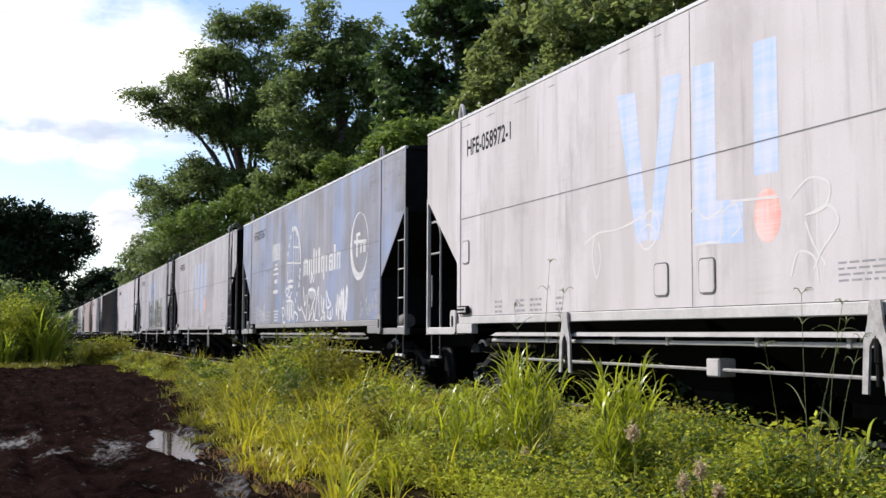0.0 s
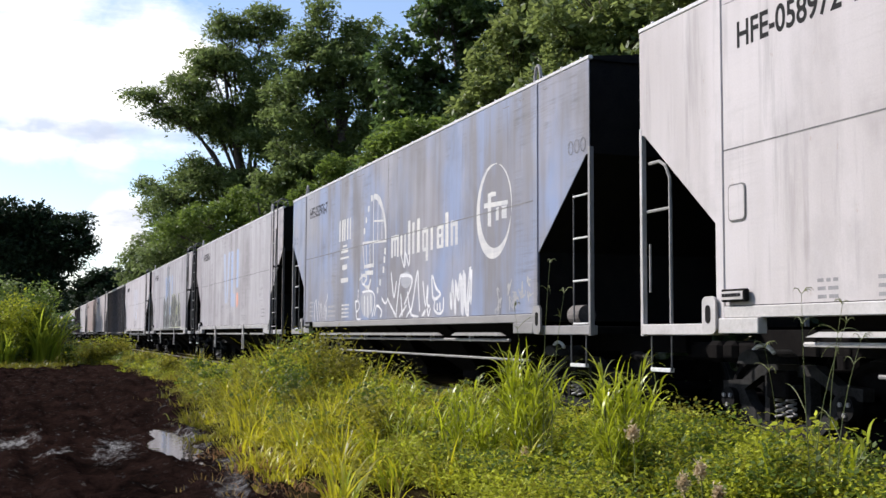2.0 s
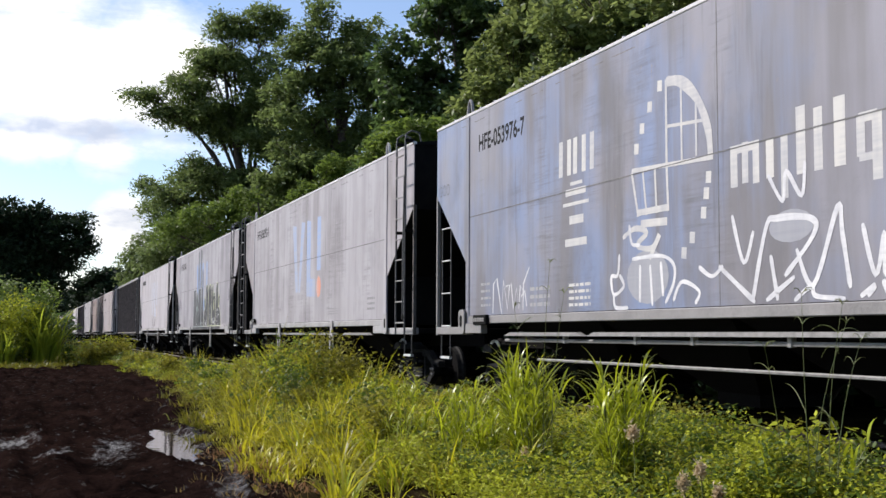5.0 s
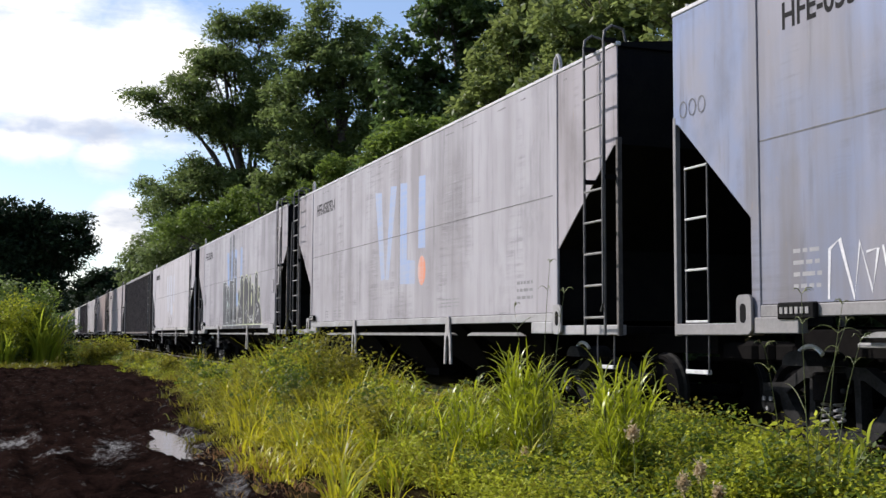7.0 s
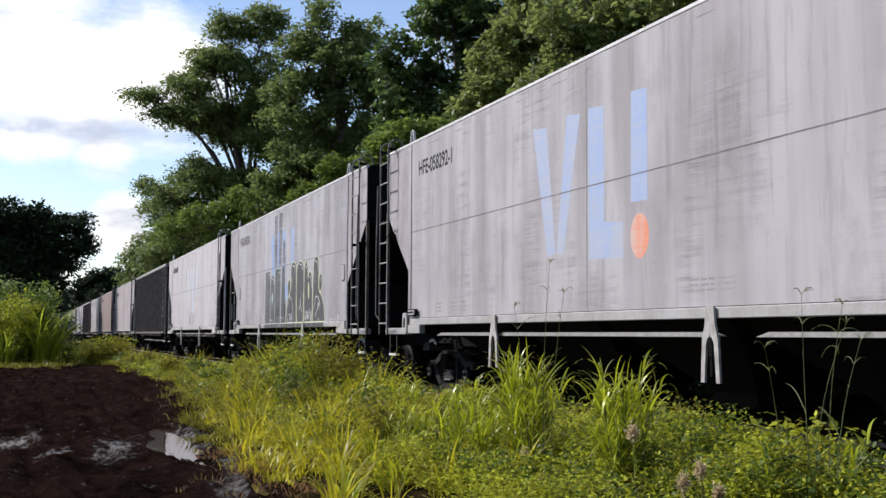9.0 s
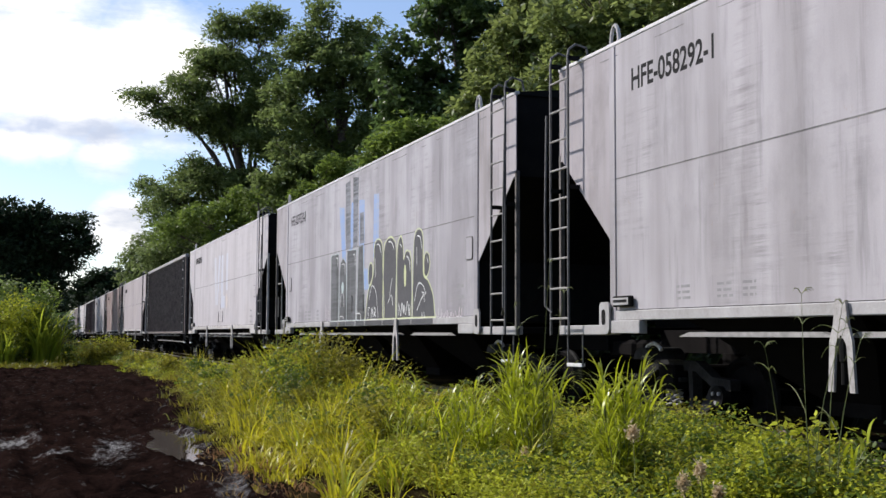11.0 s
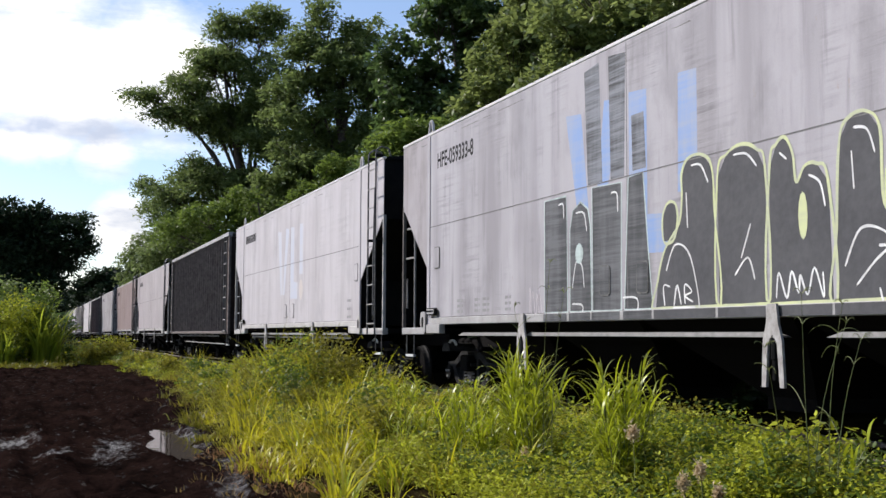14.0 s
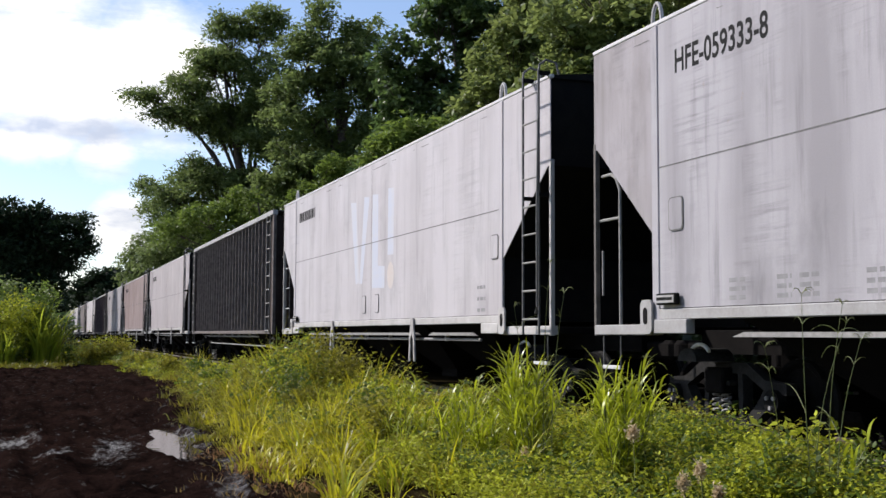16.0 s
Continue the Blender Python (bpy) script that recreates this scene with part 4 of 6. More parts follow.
    stroke("graffiti", [(1.8, 2.1), (1.55, 2.18), (1.3, 2.12), (1.5, 2.0), (1.2, 1.95), (1.05, 2.08), (1.25, 1.84)], 0.07, chalk, b)
    for pts, wd in (([(5.42, 1.35), (5.40, 1.75), (5.28, 1.82), (5.12, 1.35), (5.05, 1.78), (4.92, 1.40), (4.85, 1.72), (4.98, 1.70)], 0.055), ([(4.80, 1.74), (4.72, 1.40), (4.62, 1.66), (4.55, 1.40), (4.50, 1.70), (4.40, 1.62)], 0.05), ([(4.42, 1.38), (4.40, 1.72), (4.22, 1.92)], 0.05), ([(4.48, 1.55), (4.36, 1.62), (4.30, 1.42)], 0.05)):
        stroke("graffiti", pts, wd * 0.85, spray, b, False)
    zigzag = [(-3.18, 1.70), (-3.24, 1.44), (-3.28, 1.88), (-3.40, 1.36), (-3.41, 1.87), (-3.49, 1.60), (-3.61, 1.96), (-3.66, 1.36), (-3.74, 2.00), (-3.79, 1.53), (-3.87, 1.36), (-3.90, 1.65), (-4.01, 2.03), (-3.98, 1.53)]
    stroke("graffiti", zigzag, 0.062, spray, b)
    stroke("graffiti", [(y - 0.05, z - 0.04) for y, z in zigzag[4:]], 0.05, spray, b)
    for pts in ([(-0.21, 2.15), (-0.38, 1.71), (-0.53, 1.98)], [(0.01, 1.70), (-0.54, 1.35)], [(-0.50, 1.35), (-0.71, 1.99), (-0.87, 2.06), (-1.31, 2.02), (-1.34, 1.88), (-0.96, 1.56)], [(-0.77, 1.75), (-0.86, 1.36)], [(-0.70, 1.36), (-1.09, 1.55)],
                [(-1.12, 1.78), (-1.33, 1.47), (-1.64, 2.08), (-1.69, 1.86), (-1.77, 1.43)], [(-1.92, 1.92), (-2.05, 1.52), (-2.16, 1.83), (-2.15, 1.54), (-2.26, 1.51)], [(-2.35, 2.00), (-2.42, 1.63), (-2.75, 1.68), (-2.55, 1.79), (-2.38, 1.99)]):
        stroke("graffiti", pts, 0.062, spray, b)
    for pts in ([(-2.50, 1.58), (-2.47, 1.45), (-2.69, 1.38), (-2.87, 1.44), (-2.89, 1.63)], [(-2.60, 1.55), (-2.62, 1.43)], [(-2.72, 1.56), (-2.74, 1.42)], [(-1.08, 1.35), (-1.30, 1.46), (-1.36, 1.38), (-1.71, 1.35)],
                [(-1.88, 1.36), (-2.04, 1.44), (-1.96, 1.36)], [(-2.13, 1.48), (-2.20, 1.36), (-2.29, 1.48)], [(1.88, 1.93), (1.92, 1.71), (2.06, 1.69), (2.01, 1.50), (1.79, 1.58), (1.88, 1.71)], [(2.01, 1.50), (1.97, 1.36), (1.70, 1.35)],
                [(1.61, 1.86), (1.03, 1.86), (0.79, 1.76), (0.79, 1.58), (0.95, 1.38)], [(1.44, 1.79), (1.45, 1.40)], [(1.24, 1.78), (1.20, 1.36)], [(1.03, 1.80), (0.99, 1.45)], [(0.80, 1.40), (0.64, 1.58), (0.34, 1.48), (0.41, 1.36)],
                [(0.34, 1.71), (0.12, 1.61), (-0.06, 1.70)], [(1.66, 2.23), (1.61, 2.03), (1.44, 2.00)], [(-0.75, 2.45), (-0.95, 2.2), (-1.0, 2.45), (-1.2, 2.22), (-1.25, 2.5)]):
        stroke("graffiti", pts, 0.05, spray, b)
    haze = faded("thin_white_overspray", (0.34, 0.34, 0.36), (0.23, 0.235, 0.27), 0.6, 9.5)
    decal("overspray", [(1.30 + 0.42 * math.cos(q), 1.66 + 0.28 * math.sin(q)) for q in (2 * math.pi * k / 16 for k in range(16))], haze, b, 0.0026)
    decal("overspray", [(-1.05 + 0.30 * math.cos(q), 1.98 + 0.14 * math.sin(q)) for q in (2 * math.pi * k / 16 for k in range(16))], haze, b, 0.0026)
    for k in range(14):
        r = random.Random(50 + k)
        y, z = r.uniform(-6.15, -5.0), r.uniform(1.40, 1.72)
        stroke("graffiti", [(y + r.uniform(-0.09, 0.09), z + r.uniform(-0.11, 0.11)) for q in range(6)], 0.024, faint, b)
    loops = faded("black_marker", (0.03, 0.03, 0.03), (0.2, 0.2, 0.22), 0.9, 2.0)
    for e in (-7.55, 7.2):
        for k in range(3):
            y = e + 0.16 * k
            stroke("graffiti", [(y + 0.06 * math.cos(q), 3.27 + 0.08 * math.sin(q)) for q in (2 * math.pi * k2 / 12 for k2 in range(12))], 0.014, loops, b, False, True)
    part("brake_cylinder", tube([(-1.2, -6.75, 1.30), (-1.2, -7.05, 1.30)], 0.12, 16), POST_DARK, b, "grey brake cylinder behind the end sill")

    c = hopper(2, grey_c, trim_c, {"near_post": 6.10, "end": end_d, "label": "pale grey hopper wagon with side ladders and faded emblem", "ladders": ("side", "side"), "pipes": False, "post": POST_DARK})
    bar_mark(c, faded("sun_bleached_blue_emblem", (0.20, 0.31, 0.56), (0.36, 0.365, 0.40), 0.72, 12.0), faded("orange_emblem", (0.62, 0.19, 0.08), (0.46, 0.38, 0.36), 0.9, 13.0))
    lettering("HFE-058292-1", 5.95, 3.66, 0.25, 1.55, INK, c)
    bars(-2.14, -2.9, 1.60, 3, 0.02, soft_ink, c, 2.6)
    for y0, y1 in ((5.1, 4.85), (4.4, 4.15), (4.0, 3.8)):
        bars(y0, y1, 1.55, 3, 0.026, soft_ink, c, 2.2)
    bars(-5.0, -5.5, 1.75, 3, 0.04, soft_ink, c, 2.4)

    d = hopper(3, grey_d, trim_c, {"near_post": 6.10, "near_end": 7.56, "end": end_d, "label": "scuffed grey hopper wagon with dark bubble graffiti", "ladders": ("round", "side"), "pipes": False, "post": POST_DARK})
    bar_mark(d, faded("scuffed_blue_emblem", (0.16, 0.27, 0.52), (0.30, 0.32, 0.38), 0.85, 17.0), faded("hidden_orange_emblem", (0.40, 0.36, 0.36), (0.36, 0.36, 0.37), 0.4, 13.0))
    lettering("HFE-059333-8", 5.98, 3.66, 0.25, 1.52, INK, d)
    smear = faded("sooty_scuff", (0.012, 0.013, 0.015), (0.21, 0.22, 0.25), 1.0, 41.0, across=0.6)
    for o in ([(0.98, 4.10), (0.62, 4.14), (0.55, 2.77), (0.90, 2.77)], [(0.40, 4.16), (0.02, 4.12), (0.06, 2.77), (0.36, 2.77)], [(-0.10, 3.4), (-0.36, 3.4), (-0.40, 2.80), (-0.12, 2.80)]):
        decal("scuff", o, smear, d, label="dark sooty scuff streaks")
    fill = plain("charcoal_spray_paint", (0.052, 0.052, 0.057), (0.088, 0.088, 0.093), 1.5, 0.7, specular=0.2)
    worn_fill = faded("scraped_charcoal_paint", (0.016, 0.017, 0.019), (0.115, 0.115, 0.124), 0.97, 21.0, across=0.5)
    line = faded("pale_yellow_outline", (0.54, 0.58, 0.28), (0.34, 0.36, 0.28), 0.8, 22.0)
    ice = faded("pale_blue_outline", (0.48, 0.57, 0.55), (0.14, 0.16, 0.16), 0.85, 23.0)
    shapes = [([(2.06, 1.22), (2.06, 2.71), (1.46, 2.71), (1.44, 2.5), (1.42, 1.22)], worn_fill, ice, 0),
              ([(1.36, 1.22), (1.36, 2.30), (1.28, 2.52), (1.08, 2.60), (0.90, 2.50), (0.84, 2.3), (0.82, 1.22)], worn_fill, ice, 0),
              ([(0.79, 1.22), (0.80, 2.73), (0.12, 2.71), (0.14, 1.22)], worn_fill, ice, 0),
              ([(0.07, 1.22), (-0.03, 2.74), (-0.34, 2.76), (-0.43, 1.97), (-0.52, 1.22)], worn_fill, ice, 0),
              ([(-0.56, 1.22), (-0.62, 1.62), (-0.76, 1.92), (-1.02, 2.15), (-1.08, 2.4), (-1.08, 2.64), (-1.2, 2.78), (-1.44, 2.78), (-1.60, 2.64), (-1.64, 2.2), (-1.66, 1.22)], fill, line, 1),
              ([(-1.70, 1.22), (-1.69, 2.52), (-1.84, 2.72), (-2.08, 2.78), (-2.30, 2.70), (-2.42, 2.5), (-2.42, 1.22)], fill, line, 1),
              ([(-2.46, 1.22), (-2.48, 2.50), (-2.58, 2.70), (-2.70, 2.74), (-2.80, 2.58), (-2.84, 2.34), (-2.95, 2.46), (-3.10, 2.46), (-3.24, 2.30), (-3.28, 1.22)], fill, line, 1),
              ([(-3.31, 1.22), (-3.33, 1.9), (-3.38, 2.60), (-3.50, 2.77), (-3.70, 2.78), (-3.84, 2.62), (-3.87, 2.05), (-4.10, 1.92), (-4.32, 1.70), (-4.40, 1.45), (-4.38, 1.22)], fill, line, 1),
              ([(-3.90, 2.05), (-3.90, 2.30), (-4.0, 2.38), (-4.12, 2.34), (-4.18, 2.2), (-4.12, 2.06), (-4.0, 1.98)], fill, line, 1),
              ([(-0.74, 2.0), (-0.72, 2.25), (-0.82, 2.38), (-0.96, 2.36), (-1.0, 2.2), (-0.92, 2.0)], fill, line, 1)]
    for k, (o, m, l, soft) in enumerate(shapes):
        decal("graffiti_letter", o, m, d, 0.0032 + 0.00008 * k, "dark grey sprayed bubble shape" if soft else "dark grey sprayed block shape")
        stroke("graffiti_outline", o, 0.036 if soft else 0.026, l, d, bool(soft), True, 0.0046)
        foot = [y for y, z in o if z < 1.25]
        if foot:
            decal("graffiti_foot", [(max(foot), 1.225), (max(foot), 1.315), (min(foot), 1.315), (min(foot), 1.225)], m, d, 0.0235)
    shine = faded("white_highlight_spray", (0.76, 0.77, 0.76), (0.4, 0.4, 0.4), 0.9, 24.0)
    for pts in ([(-1.25, 2.70), (-1.42, 2.68), (-1.54, 2.50)], [(-1.16, 2.45), (-1.18, 2.1)], [(-1.95, 2.70), (-2.15, 2.68), (-2.3, 2.55)], [(-0.78, 1.7), (-0.95, 1.95), (-1.2, 1.85), (-1.35, 1.45), (-1.36, 1.25)],
                [(-3.55, 2.68), (-3.7, 2.64), (-3.78, 2.45)], [(-3.52, 2.5), (-3.54, 2.2)], [(-2.62, 2.62), (-2.72, 2.55)], [(-3.0, 2.38), (-3.14, 2.3), (-3.2, 2.1)], [(-4.02, 2.3), (-4.1, 2.2)], [(-3.42, 1.6), (-3.6, 1.88), (-3.85, 1.85), (-4.0, 1.7)],
                [(-3.55, 1.45), (-3.75, 1.62), (-3.9, 1.72), (-3.8, 1.74)], [(-3.9, 1.74), (-3.92, 1.58)], [(-3.8, 1.42), (-3.84, 1.28)], [(-3.9, 1.42), (-3.96, 1.28)], [(-2.05, 1.75), (-2.2, 2.05)], [(-1.95, 1.6), (-2.15, 1.75), (-2.25, 1.55)],
                [(-0.75, 1.35), (-0.73, 1.55), (-0.85, 1.54)], [(-0.92, 1.35), (-0.98, 1.55), (-1.05, 1.36)], [(-1.12, 1.36), (-1.12, 1.55), (-1.24, 1.48), (-1.12, 1.44), (-1.26, 1.38)], scribble(-2.5, -3.2, 1.4, 1.58, 9, 31), [(1.30, 1.6), (1.20, 1.9), (1.05, 1.85), (1.0, 1.6)],
                [(1.66, 2.62), (1.54, 2.62), (1.52, 2.45)], [(1.2, 2.48), (1.0, 2.46), (0.93, 2.25)], [(0.35, 2.62), (0.22, 2.6), (0.2, 2.4)], [(1.3, 1.42), (1.05, 1.40), (1.05, 1.28)], [(0.1, 1.46), (-0.2, 1.44), (-0.2, 1.25)], [(-0.9, 1.28), (-1.1, 1.25), (-1.3, 1.3)]):
        stroke("graffiti", pts, 0.024, shine, d, lift=0.0054)
    decal("graffiti_spot", [(-2.92 + 0.06 * math.cos(q), 2.05 + 0.2 * math.sin(q)) for q in (2 * math.pi * k / 12 for k in range(12))], line, d, 0.0054)
    decal("graffiti_spot", [(1.12 + 0.10 * math.cos(q), 2.0 + 0.12 * math.sin(q)) for q in (2 * math.pi * k / 12 for k in range(12))], ice, d, 0.0054)
    pink = faded("faint_pink_spray", (0.56, 0.49, 0.52), (0.42, 0.39, 0.42), 0.7, 26.0)
    stroke("graffiti", scribble(-4.45, -5.6, 1.25, 1.42, 46, 33, 0.9), 0.014, pink, d)
    stroke("graffiti", scribble(2.5, 2.15, 1.25, 1.62, 8, 34), 0.014, pink, d)
    for y in (0.50, -0.32):
        hatch(d, y, 1.66, worn_fill, 0.24)
    hatch(d, -5.89, 2.31, grey_d, 0.28)
    hatch(d, 5.98, 2.26, grey_d, 0.26)
    bars(-5.38, -5.66, 1.80, 3, 0.05, soft_ink, d, 3.2)
    for y0, y1 in ((5.1, 4.85), (4.4, 4.2), (4.1, 3.85), (3.3, 3.1)):
        bars(y0, y1, 1.58, 3, 0.04, soft_ink, d, 2.0)

    e = hopper(4, white_e, trim_a, {"near_post": 6.10, "label": "off-white hopper wagon with very faint blue emblem", "ladders": ("corner", "side")})
    bar_mark(e, faded("almost_gone_blue_emblem", (0.36, 0.43, 0.60), (0.47, 0.46, 0.475), 0.4, 31.0), faded("faint_tan_dot", (0.48, 0.40, 0.35), (0.49, 0.46, 0.45), 0.6, 33.0))
    bars(6.0, 4.46, 3.90, 1, 0.22, INK, e, name="wagon_number")
    hatch(e, 0.44, 1.62, white_e, 0.24)
    hatch(e, -0.40, 1.62, white_e, 0.24)
    hatch(e, -5.95, 2.26, white_e, 0.26)
    bars(-5.3, -5.6, 1.75, 3, 0.05, soft_ink, e, 3.2)

    f = ribbed(5, dark_f, trim_c, {"label": "dark ribbed wagon with worn grey vertical ribs", "rib": rib_f})
    rest = [("hopper", white_g, trim_a, "ivory white hopper wagon in the train", ("side", "side")), ("hopper", brown_h, trim_c, "dusty brown hopper wagon in the train", ("side", "side")),
            ("hopper", grey_c, trim_c, "pale grey hopper wagon in the train", ("side", "corner")), ("ribbed", dark_j, None, "dark plum ribbed wagon in the train", None),
            ("hopper", white_e, trim_a, "off-white hopper wagon in the train", ("side", "side")), ("hopper", dark_j, trim_c, "dark hopper wagon in the train", ("side", "side")),
            ("hopper", grey_d, trim_c, "scuffed grey hopper wagon in the train", ("side", "side")), ("hopper", white_g, trim_a, "ivory white hopper wagon in the train", ("side", "side")),
            ("hopper", brown_h, trim_c, "dusty brown hopper wagon in the train", ("side", "side"))]
    wagons = [a, b, c, d, e, f]
    for k, (kind, m, t, label, lad) in enumerate(rest):
        if kind == "hopper":
            w = hopper(6 + k, m, t, {"label": label, "ladders": lad})
            bars(6.0, 4.46, 3.90, 1, 0.22, INK, w, name="wagon_number")
        else:
            w = ribbed(6 + k, m, trim_c, {"label": label, "rib": dark_j})
        wagons.append(w)
    return wagons


WAGONS = build_train()

# ---- trees ----
rng = np.random.default_rng(5)


def leaf_quads(centres, ups, length, width, droop):
    """Leaf blades, four corners each, at the given places."""
    n = len(centres)
    d = rng.normal(size=(n, 3))
    d[:, 2] = d[:, 2] * 0.55 - droop
    d /= np.linalg.norm(d, axis=1)[:, None]
    s = np.cross(d, rng.normal(size=(n, 3)) * 0.6 + ups)
    s /= np.linalg.norm(s, axis=1)[:, None] + 1e-9
    k = rng.uniform(0.65, 1.35, n)[:, None]
    l, w = d * length * k, s * width * k * 0.5
    q = np.empty((n, 4, 3))
    q[:, 0] = centres
    q[:, 1] = centres + l * 0.45 + w
    q[:, 2] = centres + l
    q[:, 3] = centres + l * 0.45 - w
    return q


def crown_points(blobs, per_area, sprig, leaves_each, flat, fill):
    """Places of leaves: each bough carries small uneven clumps of sprigs, with gaps between them."""
    out = []
    for x, y, z, rx, rz in blobs:
        m = int((10 + rx * 3) * fill)
        d = rng.normal(size=(m, 3))
        d /= np.linalg.norm(d, axis=1)[:, None]
        d[:, 2] = d[:, 2] * 0.9 + 0.1
        subs = d * rng.uniform(0.35, 1.05, m)[:, None] * np.array([rx, rx, rz]) + np.array([x, y, z])
        for c in subs:
            r = min(rx, 2.2) * rng.uniform(0.20, 0.36)
            n = max(6, int(4 * math.pi * r * r * per_area / leaves_each))
            o = rng.normal(size=(n, 3))
            o /= np.linalg.norm(o, axis=1)[:, None]
            o *= (rng.uniform(0.25, 1.0, n) ** 0.5)[:, None] * r * np.array([1.0, 1.0, flat])
            o[:, 2] -= 0.25 * (o[:, 0] ** 2 + o[:, 1] ** 2) / r
            t = o * np.array([1, 1, 0.4]) + rng.normal(size=(n, 3)) * r * 0.35
            t /= np.linalg.norm(t, axis=1)[:, None] + 1e-9
            along = np.linspace(0, 1, leaves_each)[None, :, None]
            p = (c + o)[:, None, :] + t[:, None, :] * along * sprig + rng.normal(size=(n, leaves_each, 3)) * sprig * 0.10
            p[:, :, 2] -= (along[:, :, 0] ** 2) * sprig * 0.35
            out.append(p.reshape(-1, 3))
    return np.concatenate(out)


def tree(base, blobs, leaf, label, length=0.26, width=0.11, per_area=130, sprig=0.7, trunk_r=0.3, category="tree", name="tree", fork=0.35, droop=0.15, flat=0.55, fill=1.0):
    t = new(name)
    t.location = base
    b = Vector(base)
    rel = [(x - b.x, y - b.y, z - b.z, rx, rz) for x, y, z, rx, rz in blobs]
    top = max(z for _, _, z, _, _ in rel)
    mx, my = sum(q[0] for q in rel) / len(rel), sum(q[1] for q in rel) / len(rel)
    bm = bmesh.new()
    stem = []
    for k in range(8):
        u = k / 7
        stem.append(Vector((mx * u ** 1.4 + 0.25 * math.sin(u * 5 + b.x), my * u ** 1.4 + 0.2 * math.cos(u * 4 + b.y) - 0.2, top * 0.86 * u - 0.15)))
    add_tube(bm, stem, [trunk_r * (1 - 0.82 * k / 7) for k in range(8)], 8)
    tr = part("trunk", bm, BARK, t, smooth=True)
    for x, y, z, rx, rz in rel:
        u = min(0.85, max(0.12, (z / top) * 0.86 - fork * 0.5))
        i = u * 7
        p0 = stem[int(i)].lerp(stem[min(7, int(i) + 1)], i - int(i))
        p2 = Vector((x, y, z))
        mid = p0.lerp(p2, 0.5) + Vector((0, 0, 0.12 * (p2 - p0).length))
        r0 = trunk_r * (1 - 0.82 * u) * 0.55
        lb = tube([p0, p0.lerp(mid, 0.5) + Vector((0, 0, 0.1)), mid, mid.lerp(p2, 0.6), p2], [r0, r0 * 0.8, r0 * 0.6, r0 * 0.4, r0 * 0.15], 6)
        for q in range(4):
            a = rng.uniform(0, 2 * math.pi)
            tip = p2 + Vector((math.cos(a) * rx, math.sin(a) * rx, rng.uniform(-0.3, 0.7) * rz))
            add_tube(lb, [mid.lerp(p2, 0.5), (mid.lerp(p2, 0.7) + tip) / 2, tip], [r0 * 0.35, r0 * 0.22, r0 * 0.06], 5)
        part("limb", lb, BARK, t, smooth=True)
    pts = crown_points(rel, per_area, sprig, 9, flat, fill)
    q = leaf_quads(pts, np.array([0, 0, 1.0]), length, width, droop)
    bulk("crown", q.reshape(-1, 3), 4, leaf, t)
    tagged(t, label, category, "trees beside the railway")
    return t


LEAF_DARK = leafy("dark_green_leaves", (0.020, 0.045, 0.016), (0.125, 0.195, 0.055), 0.42, 0.42, sheen=0.5)
LEAF_MID = leafy("mid_green_leaves", (0.026, 0.050, 0.018), (0.235, 0.305, 0.095), 0.45)
LEAF_SUN = leafy("sunlit_green_leaves", (0.024, 0.048, 0.016), (0.30, 0.36, 0.105), 0.45, 0.42, sheen=0.5)
# Backlit shade is put into this leaf colour: darker, with little glow.
LEAF_BACKLIT = leafy("green_leaves_dark_as_backlit", (0.008, 0.020, 0.009), (0.030, 0.052, 0.020), 0.22, 0.6, sheen=0.15)
LEAF_LIGHT = leafy("fresh_green_leaves", (0.055, 0.100, 0.020), (0.190, 0.260, 0.048), 0.48)


